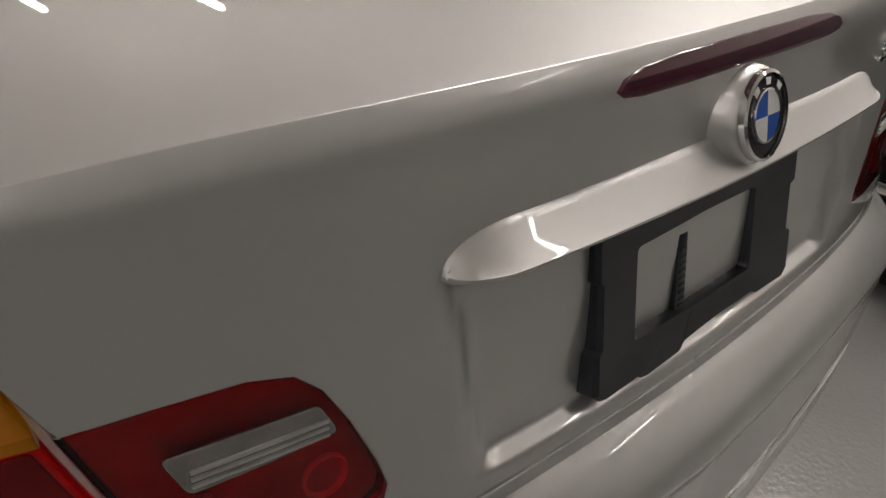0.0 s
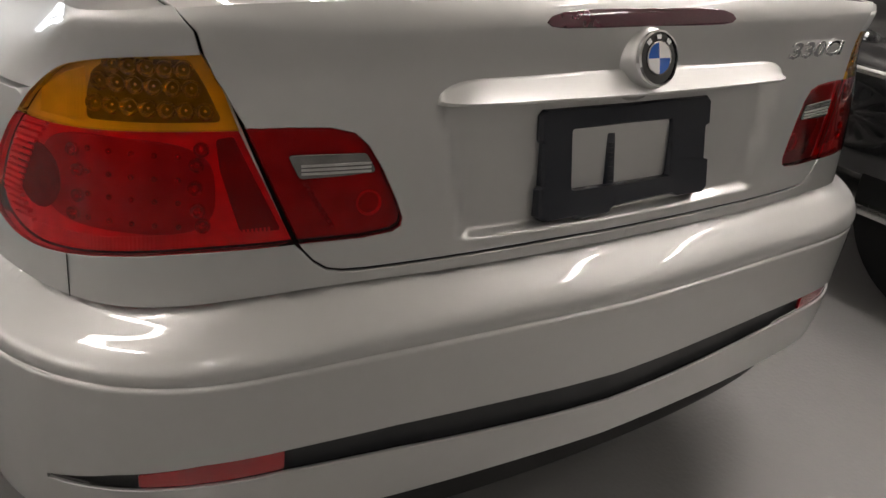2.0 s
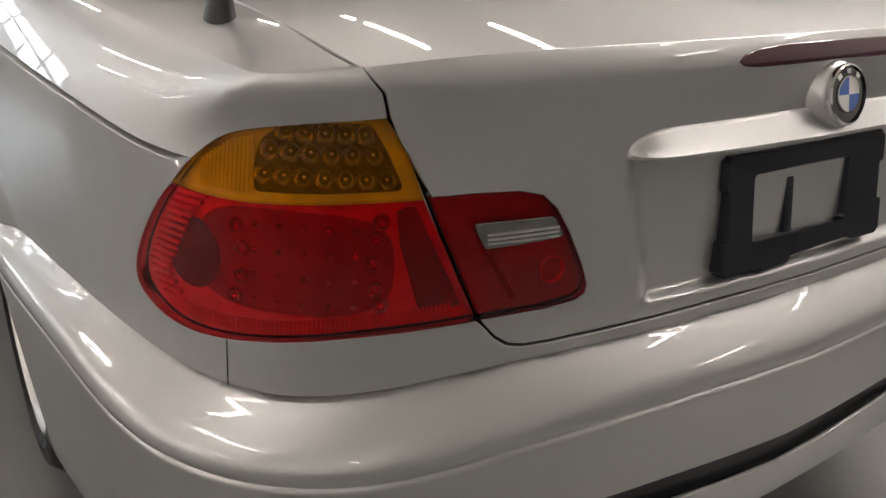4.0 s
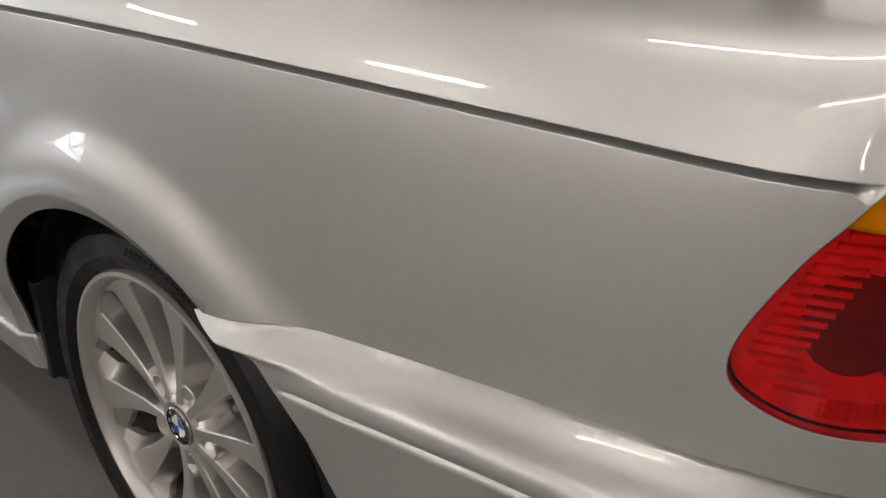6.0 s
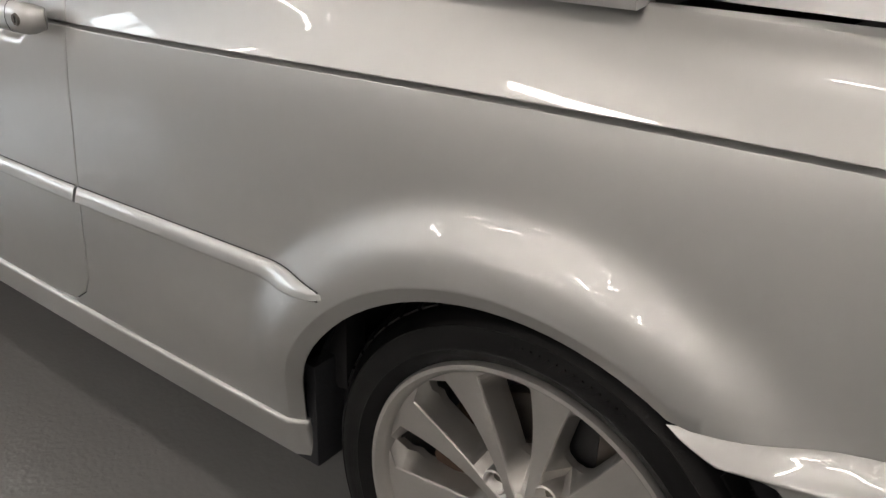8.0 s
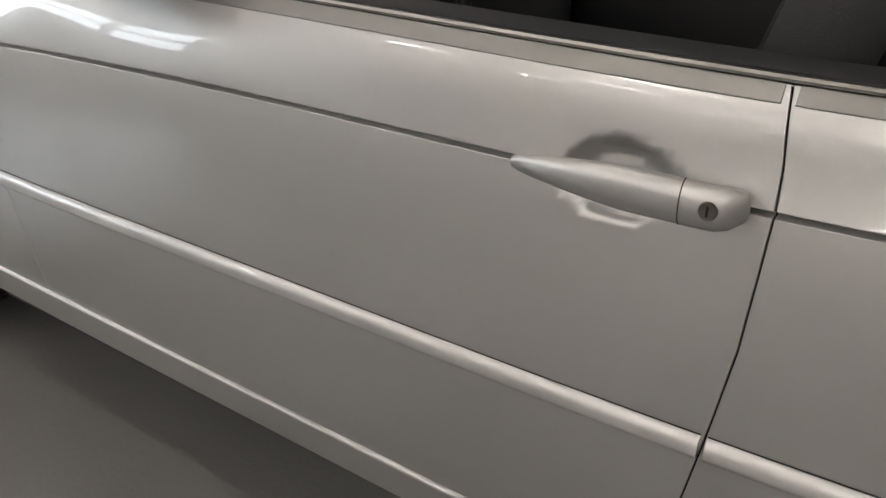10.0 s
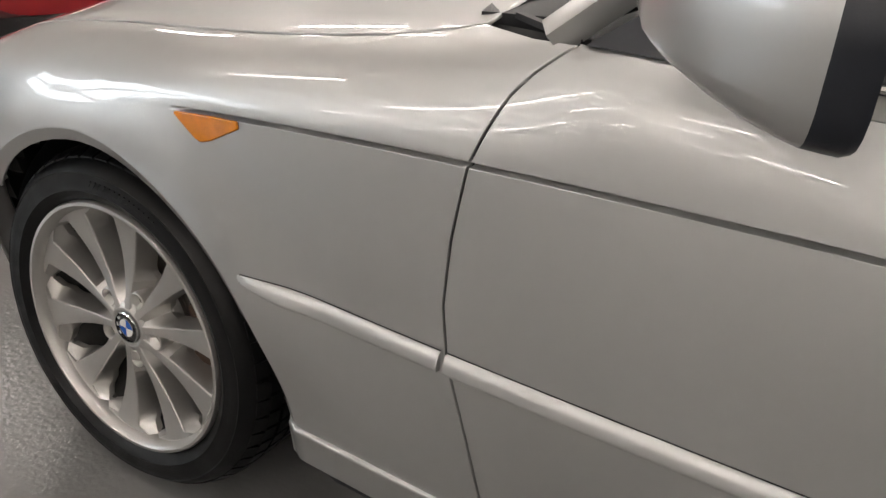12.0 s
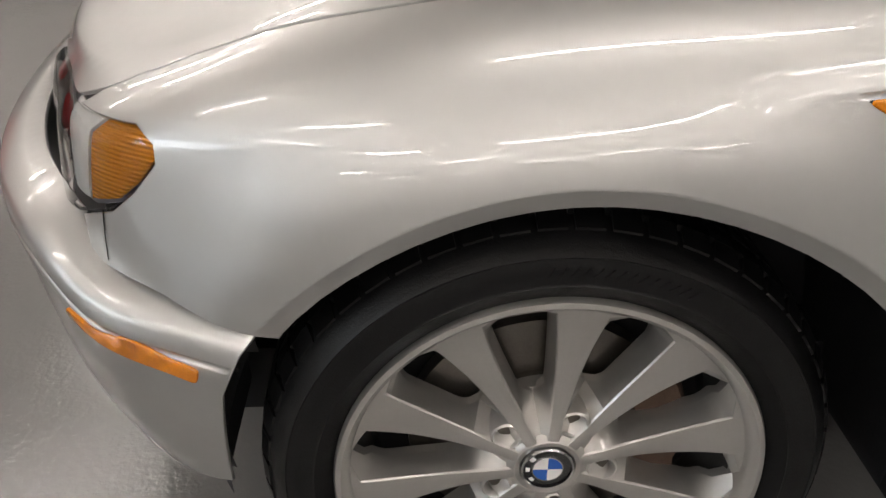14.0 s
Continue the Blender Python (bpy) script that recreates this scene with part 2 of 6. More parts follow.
def fair(keys, flank_width=0.09, dip=None, keep=0.65):
    """As along(), with the wobble between the knots ironed out on the flank; dip is a stretch of y that keeps its shape."""
    f = along(keys)
    at = np.linspace(0, S_END, 700)
    width = 0.012 + (flank_width - 0.012) * ramp(at, s_at_y(-0.74), s_at_y(-0.45)) * (1 - ramp(at, s_at_y(2.85), s_at_y(3.12)))
    if dip:
        width = width * (1 - keep * ramp(at, s_at_y(dip[0]), s_at_y(dip[0]) + 0.15) * (1 - ramp(at, s_at_y(dip[1]) - 0.15, s_at_y(dip[1]))))
    raw = f(at)
    gap = at[:, None] - at[None, :]
    weight = np.exp(-0.5 * (gap / width[:, None]) ** 2)
    calm = (weight * raw[None, :]).sum(1) / weight.sum(1)
    ends = ramp(at, 0.05, 0.3) * (1 - ramp(at, S_END - 0.3, S_END - 0.05))
    calm = raw + (calm - raw) * ends
    knots = np.concatenate([np.arange(0, s_at_y(-0.6), 0.025), np.arange(float(s_at_y(-0.6)), float(s_at_y(2.95)), 0.06), np.linspace(float(s_at_y(2.97)), S_END, 40)])
    return Spline(knots, np.interp(knots, at, calm))


Z_LOW = 0.18
S_LID = float(s_at_x(0.602))
z_crease = fair([("x", 0, 0.868), ("x", 0.3, 0.867), ("x", 0.56, 0.858), ("x", 0.66, 0.845), (-0.765, 0.835), (-0.6, 0.840), (-0.4, 0.8465), (-0.2, 0.8480), (0.05, 0.8445),
                  (0.43, 0.830), (0.76, 0.818), (1.33, 0.812), (1.75, 0.803), (2.06, 0.790), (2.3, 0.773), (2.47, 0.757), (2.8, 0.715), (3.0, 0.685), (3.15, 0.66), ("n", 0.3, 0.64), ("n", 0, 0.64)])
z_top = fair([("x", 0, 0.956), ("x", 0.3, 0.954), ("x", 0.56, 0.944), ("x", 0.62, 0.938), ("x", 0.672, 0.931), (-0.74, 0.925), (-0.5, 0.930), (-0.2, 0.934), (0.1, 0.938), (0.35, 0.936), (0.76, 0.931),
               (1.4, 0.934), (1.8, 0.928), (2.0, 0.922), (2.12, 0.913), (2.3, 0.890), (2.5, 0.862), (2.8, 0.818), (3.0, 0.780), (3.12, 0.745), ("n", 0.5, 0.715), ("n", 0, 0.715)])
d_top = fair([("x", 0, -0.030), ("x", 0.3, -0.029), ("x", 0.56, -0.021), ("x", 0.62, -0.014), ("x", 0.672, -0.018), (-0.775, -0.050), (-0.70, -0.068), (-0.5, -0.082), (-0.2, -0.086), (0.1, -0.075), (0.35, -0.052), (0.76, -0.034),
               (1.4, -0.034), (1.8, -0.042), (1.985, -0.056), (2.12, -0.118), (2.3, -0.160), (2.5, -0.160), (2.8, -0.150), (3.0, -0.140), (3.12, -0.12), ("n", 0.5, -0.10), ("n", 0, -0.10)], 0.08, (1.8, 2.35), 0.30)
# how level the skin has become at the top (1: lies flat)
flat_top = fair([("x", 0, 0.35), ("x", 0.56, 0.36), ("x", 0.672, 0.42), (-0.72, 0.62), (-0.5, 0.72), (-0.2, 0.74), (0.1, 0.62), (0.45, 0.42), (0.8, 0.26), (1.2, 0.15), (1.6, 0.15), (1.9, 0.4), (2.12, 0.88), (2.4, 0.92), (2.8, 0.92), (3.1, 0.9), ("n", 0, 0.9)], 0.10)
side_profile = Spline([0.16, 0.22, 0.28, 0.33, 0.40, 0.48, 0.57, 0.65, 0.72, 0.78, 0.83, 0.92], [-0.056, -0.038, -0.023, -0.012, -0.003, 0.0035, 0.0062, 0.0062, 0.0042, -0.0005, -0.0080, -0.030])
tail_profile = Spline([0.20, 0.58, 0.66, 0.71, 0.77, 0.83, 0.89, 0.96], [0.016, 0.012, 0.010, 0.006, -0.001, -0.010, -0.018, -0.026])
ARCHES = ((0.001, 0.297, 0.335), (2.697, 0.284, 0.366))
FLARES = ((0.024, 0.028, 0.130), (0.015, 0.020, 0.170))


def skin_offset(s, z, y):
    """Outward offset of the skin from the plan outline, below the crease."""
    flank = ramp(s, s_at_x(0.60), s_at_y(-0.62))
    d = tail_profile(z) * (1 - flank) + side_profile(z) * flank
    d = d - flank * 1.0 * ramp(y, 2.44, 2.82) * np.maximum(z - 0.57, 0) ** 2
    for (cy, cz, r), (out, near, far) in zip(ARCHES, FLARES):
        reach = np.hypot(y - cy, z - cz) - r
        d = d + flank * (out * (1 - ramp(reach, near, far)) * ramp(z, 0.32, 0.52) - 0.012 * np.clip(1 - reach / 0.021, 0, 1))
    return d


def skin(s, h, lift=0.0):
    """A point of the skin: h from 0 (sill) to 1 (crease) to 2 (top edge) to 3 (in to the edge of the boot lid)."""
    s, h = np.asarray(s, float), np.asarray(h, float)
    e = 1e-4
    px, py = plan_x(s), plan_y(s)
    tx, ty = (plan_x(s + e) - plan_x(s - e)), (plan_y(s + e) - plan_y(s - e))
    ln = np.hypot(tx, ty)
    nx, ny = -ty / ln, tx / ln
    zc = z_crease(s)
    z_lo = Z_LOW + (zc - Z_LOW) * np.clip(h, 0, 1)
    d_lo = skin_offset(s, z_lo, py)
    dc = skin_offset(s, zc, py)
    slope = (dc - skin_offset(s, zc - 0.004, py)) / 0.004
    zt, dt, fl = z_top(s), d_top(s), flat_top(s)
    u = np.clip(h - 1, 0, 1)
    rise = zt - zc
    run = np.abs(dt - dc)
    m = np.clip(slope - 0.30 * ramp(py, -0.86, -0.6) * (1 - ramp(py, -0.1, 1.3)), -0.60, 0.05)
    k1 = rise * 0.5
    d1, z1 = dc + m * k1, zc + k1
    ang = fl * math.pi / 2
    lie = ramp(fl, 0.2, 0.85)
    back = lie * run * 0.55 + (1 - lie) * rise * 0.35
    d2, z2 = dt + np.sin(ang) * back + (1 - fl) * 0.12 * back, zt - np.cos(ang) * back - fl * 0.004
    b0, b1, b2, b3 = (1 - u) ** 3, 3 * u * (1 - u) ** 2, 3 * u * u * (1 - u), u ** 3
    d_hi, z_hi = b0 * dc + b1 * d1 + b2 * d2 + b3 * dt, b0 * zc + b1 * z1 + b2 * z2 + b3 * zt
    low = h <= 1
    d, z = np.where(low, d_lo, d_hi), np.where(low, z_lo, z_hi)
    # the nose draws back round the headlamp
    d = d - 0.036 * ramp(s, s_at_y(3.14), s_nose(0.55)) * (1 - ramp(h, 1.3, 2.0))
    # the swage line: a narrow groove along the flank
    dist = np.where(low, z_lo - zc, np.hypot(z_hi - zc, d_hi - dc))
    on = ramp(py, -0.90, -0.80) * (1 - ramp(py, 2.47, 2.52)) * ramp(s, 0.782, 0.800)
    d = d - on * 0.0105 * np.exp(-(dist / 0.0024) ** 6)
    # the finger cup behind the door handle
    cup = np.hypot((py - 0.915) / 0.068, (z - 0.8165) / 0.045)
    d = d - 0.020 * (1 - ramp(cup, 0.45, 1.0)) * (s > 1.5)
    # the ridge that parts the tail from the shoulder above the lamp
    off = s - (0.705 + 0.085 * (2 - np.clip(h, 1, 2)))
    d = d + 0.015 * np.exp(-(np.sqrt(off ** 2 + 0.006 ** 2) - 0.006) / 0.050) * ramp(h, 0.98, 1.9)
    # the number-plate recess in the tail
    ax = np.abs(px)
    d = d - 0.014 * (1 - ramp(ax, 0.252 + (z - 0.67) * 0.22, 0.284 + (z - 0.67) * 0.22)) * ramp(z, 0.667, 0.680) * (1 - ramp(z, 0.836, 0.850)) * (s < 0.5)
    x, y = px + nx * (d + lift), py + ny * (d + lift)
    # inwards over the top: the strip beside the boot lid, the lid itself, the bonnet
    w = np.clip(h - 2, 0, 1)
    tail, nose = s < S_LID, py > 1.75
    gy = np.where(tail, -0.33, np.where(nose, y, np.clip(y, -0.866, 9)))
    gx = -0.606 - 0.012 * ramp(gy, -0.87, -0.5) - 0.02 * ramp(gy, -0.5, 0.1)
    gx = np.where(tail, x * 1.045, np.where(nose, 0.0, np.maximum(gx, x)))
    gz = np.where(tail, 0.972 - 0.020 * (x / 0.6) ** 2, np.where(nose, z + 0.05, 0.9415 + 0.0105 * ramp(gy, -0.88, -0.66))) + lift
    bow = np.where(tail, 0.006, np.where(nose, 0.022, 0.006 * ramp(gy, -0.87, -0.7)))
    x, y = x + (gx - x) * w, y + (gy - y) * w
    z = z + (gz - z) * w + bow * np.sin(w * math.pi)
    return np.stack([x, y, z], -1)


def skin_normal(s, h):
    e = 6e-4
    a = skin(s + e, h) - skin(s - e, h)
    b = skin(s, np.minimum(h + 3 * e, 3)) - skin(s, np.maximum(h - 3 * e, 0))
    n = np.cross(b, a)
    n /= np.linalg.norm(n, axis=-1, keepdims=True) + 1e-12
    return n


def height(s, z):
    """The value of h at which the skin at s is z high."""
    s, z = np.broadcast_arrays(np.asarray(s, float), np.asarray(z, float))
    low = np.array((z - Z_LOW) / (z_crease(s) - Z_LOW))
    hs = np.linspace(1, 2, 60)
    out = low.copy()
    for i in np.ndindex(s.shape):
        if low[i] > 1:
            zz = skin(np.full(60, s[i]), hs)[:, 2]
            out[i] = np.interp(z[i], zz, hs)
    return out


# the rear bumper, outside the skin
bumper_section = Spline([0.235, 0.26, 0.29, 0.33, 0.37, 0.42, 0.50, 0.545, 0.560, 0.572, 0.584, 0.600, 0.614, 0.622], [0.000, 0.022, 0.037, 0.046, 0.049, 0.051, 0.054, 0.055, 0.0540, 0.0490, 0.0400, 0.0245, 0.0085, -0.004])
bumper_scale = fair([("x", 0, 1.0), ("x", 0.5, 1.03), ("x", 0.64, 1.22), (-0.78, 1.28), (-0.65, 1.06), (-0.5, 0.87), (-0.4, 0.77), (-0.30, 0.70), (-0.17, 0.60), (0.1, 0.4)], 0.05)
top_rise = along([("x", 0, 0.010), ("x", 0.3, 0.008), ("x", 0.47, 0.005), ("x", 0.58, -0.005), ("x", 0.66, -0.014), (-0.80, -0.013), (-0.7, -0.007), (-0.5, -0.006), (-0.3, -0.020), (-0.174, -0.040)])
crease_rise = fair([("x", 0, 0.009), ("x", 0.25, 0.008), ("x", 0.47, 0.002), ("x", 0.64, -0.004), (-0.80, 0.002), (-0.65, 0.019), (-0.5, 0.0185), (-0.4, 0.0110), (-0.3, 0.0045), (-0.17, -0.010), (0.1, -0.04)], 0.05)


def rear_bumper_skin(s, h, lift=0.0):
    """h is the height over the floor, before the bumper's gentle rise."""
    s, h = np.asarray(s, float), np.asarray(h, float)
    e = 1e-4
    px, py = plan_x(s), plan_y(s)
    tx, ty = (plan_x(s + e) - plan_x(s - e)), (plan_y(s + e) - plan_y(s - e))
    ln = np.hypot(tx, ty)
    d = bumper_section(h) * bumper_scale(s) + lift
    cy, cz, r = ARCHES[0]
    out, near, far = FLARES[0]
    d = d + out * (1 - ramp(np.hypot(py - cy, h - 0.035 - cz) - r, near, far)) * ramp(h, 0.557, 0.605) * (py > -0.6)
    d = d - (0.004 * np.exp(-((h - 0.5445) / 0.0026) ** 2) - 0.0015 * ramp(h, 0.5445, 0.5485)) * (1 - ramp(py, -0.34, -0.285))
    z = h + crease_rise(s) * ramp(h, 0.40, 0.53) + (top_rise(s) - crease_rise(s)) * ramp(h, 0.555, 0.62) + 0.010 * ramp(s, s_at_x(0.5), s_at_y(-0.6)) * (1 - ramp(h, 0.36, 0.5))
    return np.stack([px - ty / ln * d, py + tx / ln * d, z], -1)


nose_section = Spline([0.17, 0.22, 0.30, 0.40, 0.46, 0.485, 0.503, 0.518, 0.530], [-0.075, -0.045, -0.008, 0.024, 0.038, 0.042, 0.040, 0.024, -0.014])
front_section = Spline([0.17, 0.22, 0.30, 0.40, 0.46, 0.485, 0.505, 0.520, 0.530], [-0.060, -0.036, -0.008, 0.011, 0.019, 0.020, 0.015, 0.005, -0.006])
front_rise = along([(2.95, -0.020), (3.03, -0.019), (3.10, -0.004), (3.165, 0.012), (3.2, 0.035), ("n", 0.62, 0.062), ("n", 0.5, 0.065), ("n", 0, 0.065)])


def front_bumper_skin(s, h, lift=0.0):
    s, h = np.asarray(s, float), np.asarray(h, float)
    e = 1e-4
    px, py = plan_x(s), plan_y(s)
    tx, ty = (plan_x(s + e) - plan_x(s - e)), (plan_y(s + e) - plan_y(s - e))
    ln = np.hypot(tx, ty)
    grow = ramp(s, s_at_y(2.98), s_at_y(3.2))
    d = front_section(h) * (1 - grow) + nose_section(h) * grow + lift
    d = d - 0.004 * np.exp(-((h - 0.482) / 0.003) ** 2) * ramp(s, s_at_y(3.02), s_at_y(3.06))
    z = h + front_rise(s) * ramp(h, 0.3, 0.5)
    return np.stack([px - ty / ln * d, py + tx / ln * d, z], -1)


def normal_of(surface, s, h):
    e = 5e-4
    n = np.cross(surface(s, h + e) - surface(s, h - e), surface(s + e, h) - surface(s - e, h))
    return n / (np.linalg.norm(n, axis=-1, keepdims=True) + 1e-12)


# ---- panels cut from the shell ----
from mathutils.geometry import delaunay_2d_cdt


def dense(points, step=0.012):
    """A closed outline with points every step."""
    out = []
    for a, b in zip(points, points[1:] + points[:1]):
        n = max(1, int(math.hypot(b[0] - a[0], b[1] - a[1]) / step))
        out += [(a[0] + (b[0] - a[0]) * k / n, a[1] + (b[1] - a[1]) * k / n) for k in range(n)]
    return out


def rounded(points, radius, steps=5):
    """A closed outline with its corners rounded; radius is one number or one for each corner."""
    out, n = [], len(points)
    for i, p in enumerate(points):
        r = radius[i] if isinstance(radius, (list, tuple)) else radius
        p, a, b = Vector(p), Vector(points[i - 1]), Vector(points[(i + 1) % n])
        if r <= 0:
            out.append(tuple(p))
            continue
        u, v = (a - p), (b - p)
        r0 = min(r, u.length * 0.48, v.length * 0.48)
        p0, p1 = p + u.normalized() * r0, p + v.normalized() * r0
        for k in range(steps + 1):
            t = k / steps
            q = p0 * (1 - t) ** 2 + p * (2 * t * (1 - t)) + p1 * t * t
            out.append(tuple(q))
    return out


def inset(points, by):
    """Moves a closed outline inwards."""
    p = np.array(points)
    area = 0.5 * np.sum(p[:, 0] * np.roll(p[:, 1], -1) - np.roll(p[:, 0], -1) * p[:, 1])
    t = np.roll(p, -1, 0) - np.roll(p, 1, 0)
    t /= np.linalg.norm(t, axis=1, keepdims=True) + 1e-9
    n = np.stack([-t[:, 1], t[:, 0]], 1) * (1 if area > 0 else -1)
    return p + n * by


def inside(points, poly):
    x, y = points[:, 0], points[:, 1]
    hit = np.zeros(len(points), bool)
    q = np.roll(poly, -1, 0)
    for (x0, y0), (x1, y1) in zip(poly, q):
        cross = ((y0 > y) != (y1 > y)) & (x < (x1 - x0) * (y - y0) / (y1 - y0 + 1e-12) + x0)
        hit ^= cross
    return hit


FLAT = 0.62


def to_flat(s, h):
    """The shell's (s, h) laid out in about metres, for cutting."""
    h = np.asarray(h, float)
    return np.stack([np.asarray(s, float), np.where(h <= 1, h * FLAT, np.where(h <= 2, FLAT + (h - 1) * 0.16, FLAT + 0.16 + (h - 2) * 0.3))], -1)


def from_flat(p):
    f = p[:, 1]
    return p[:, 0], np.where(f <= FLAT, f / FLAT, np.where(f <= FLAT + 0.16, 1 + (f - FLAT) / 0.16, 2 + (f - FLAT - 0.16) / 0.3))


def cut_panel(name, outline_flat, parent, material=PAINT, surface=None, unflat=None, step=0.02, rows=(), gap=0.0026, lift=0.0, label="", half="left", edge=0.0012, depth=0.005, step_v=None, edges=True, rings=()):
    """A sheet of the shell inside an outline, with a rolled edge. half: left, right, or both (an outline that begins and ends on the middle line)."""
    surface = surface or skin
    unflat = unflat or from_flat
    poly = np.array(dense(outline_flat, min(step, 0.012)))
    if gap:
        moved = inset(poly, gap)
        if half == "both":
            moved[np.abs(poly[:, 0]) < 1e-4, 0] = 0.0
        poly = moved
    lo, hi = poly.min(0), poly.max(0)
    ys = list(np.arange(lo[1], hi[1], step_v or step)) + [r for r in rows if lo[1] < r < hi[1]]
    grid = np.array([(x, y) for i, y in enumerate(sorted(ys)) for x in np.arange(lo[0] + step * 0.4, hi[0], step)])
    if len(grid):
        grid = grid[inside(grid, poly)]
        near = np.full(len(grid), 9.0)
        for c in range(0, len(poly), 50):
            near = np.minimum(near, np.min(np.linalg.norm(grid[:, None] - poly[None, c:c + 50], axis=2), axis=1))
        grid = grid[near > 0.004]
    if rings:
        extra = np.array(rings)
        extra = extra[inside(extra, inset(poly, 0.003))]
        far = np.array([np.min(np.linalg.norm(extra - p, axis=1)) for p in grid])
        grid = np.vstack([grid[far > 0.009], extra])
    pts = np.vstack([poly, grid]) if len(grid) else poly
    n = len(poly)
    vs, _, fs, *_ = delaunay_2d_cdt([Vector(p) for p in pts], [], [list(range(n))], 1, 1e-7)
    flat = np.array([tuple(v) for v in vs])
    s, h = unflat(flat)
    xyz = surface(s, h, lift)
    nrm = skin_normal(s, h) if surface is skin else normal_of(surface, s, h)
    faces = [tuple(f) for f in fs]
    a, b, c = (xyz[list(k)] for k in zip(*[(f[0], f[1], f[2]) for f in faces]))
    if np.sum(np.cross(b - a, c - a) * nrm[[f[0] for f in faces]]) < 0:
        faces = [f[::-1] for f in faces]
    verts, norms = list(xyz), list(nrm)
    if edges:
        count = {}
        for f in faces:
            for i in range(len(f)):
                e = (f[i], f[(i + 1) % len(f)])
                count[e] = 1
        rim = [e for e in count if (e[1], e[0]) not in count]
        ring1, ring2 = {}, {}
        out_dir = {}
        for i, j in rim:
            t = xyz[j] - xyz[i]
            o = np.cross(t, nrm[i])
            o /= np.linalg.norm(o) + 1e-12
            for k in (i, j):
                out_dir[k] = out_dir.get(k, 0) + o
        for k, o in out_dir.items():
            o = o / (np.linalg.norm(o) + 1e-12)
            ring1[k] = len(verts)
            verts.append(xyz[k] + o * edge - nrm[k] * edge)
            norms.append(o * 0.95 + nrm[k] * 0.3)
            ring2[k] = len(verts)
            verts.append(xyz[k] + o * edge - nrm[k] * depth)
            norms.append(o)
        for i, j in rim:
            if half == "both" and abs(flat[i][0]) < 1e-4 and abs(flat[j][0]) < 1e-4:
                continue
            faces += [(j, i, ring1[i], ring1[j]), (ring1[j], ring1[i], ring2[i], ring2[j])]
    verts, norms = np.array(verts), np.array(norms)
    norms /= np.linalg.norm(norms, axis=1, keepdims=True) + 1e-12
    mirror = np.array([-1.0, 1.0, 1.0])
    if half == "right":
        verts, norms, faces = verts * mirror, norms * mirror, [f[::-1] for f in faces]
    elif half == "both":
        k = len(verts)
        faces = faces + [tuple(i + k for i in f[::-1]) for f in faces]
        verts, norms = np.vstack([verts, verts * mirror]), np.vstack([norms, norms * mirror])
        seam = {}
        remap = np.arange(len(verts))
        for i, v in enumerate(verts):
            if abs(v[0]) < 2e-4:
                key = (round(v[1], 4), round(v[2], 4))
                remap[i] = seam.setdefault(key, i)
                norms[remap[i]][0] = 0
        faces = [tuple(remap[list(f)]) for f in faces]
        faces = [f for f in faces if len(set(f)) == len(f)]
    return mesh_part(name, verts, faces, material, parent, label, norms)


def flat_points(pairs):
    """Outline points from (s, z)."""
    return [tuple(to_flat(s, height(s, z))) for s, z in pairs]


def flank(pairs):
    """Outline points from (y, z) on the flank, close together where they cross the swage line."""
    full = []
    for (y0, z0), (y1, z1) in zip(pairs, pairs[1:]):
        full.append((y0, z0))
        zc = float(z_crease(float(s_at_y((y0 + y1) / 2))))
        if abs(z1 - z0) > 0.004:
            for z in sorted([zc + k * 0.001 for k in (-9, -6, -4.4, -3.6, -3, -2.4, -1, 0.6, 2, 2.6, 3.2, 3.8, 5, 8)], reverse=z1 < z0):
                f = (z - z0) / (z1 - z0)
                if 0.02 < f < 0.98:
                    full.append((y0 + (y1 - y0) * f, z))
    pairs = full + list(pairs[-1:])
    return flat_points([(float(s_at_y(y)), z) for y, z in pairs])


def line_h(pairs):
    """Outline points from (y, h) on the flank."""
    return [tuple(to_flat(float(s_at_y(y)), h)) for y, h in pairs]


def tail(pairs):
    """Outline points from (x, z) on the tail."""
    return flat_points([(float(s_at_x(x)), z) for x, z in pairs])


def arch_points(k, a0, a1, n=26, grow=0.0):
    """Points (y, z) along a wheel opening, by angle in degrees from the nose side over the top."""
    cy, cz, r = ARCHES[k]
    pts = []
    for i in range(n + 1):
        a = radians(a0 + (a1 - a0) * i / n)
        pts.append((cy + (r + grow) * math.cos(a), cz + (r + grow) * math.sin(a)))
    return pts


CREASE_ROWS = [FLAT + k * 0.001 for k in (-16, -9, -6, -4.4, -3.8, -3.3, -2.8, -2.3, -1.6, -0.6, 0.6, 1.8, 2.6, 3.2, 3.8, 4.4, 5.2, 7, 11, 17)]
EDGE_ROWS = [FLAT + 0.16 + k * 0.001 for k in (-7, -4, -2, -0.8, 0.4, 1.2, 2.4, 5)]
car = tagged(new("convertible_car"), "silver two-door convertible with black soft top on the grey floor", "car")

SILL_Z = 0.326
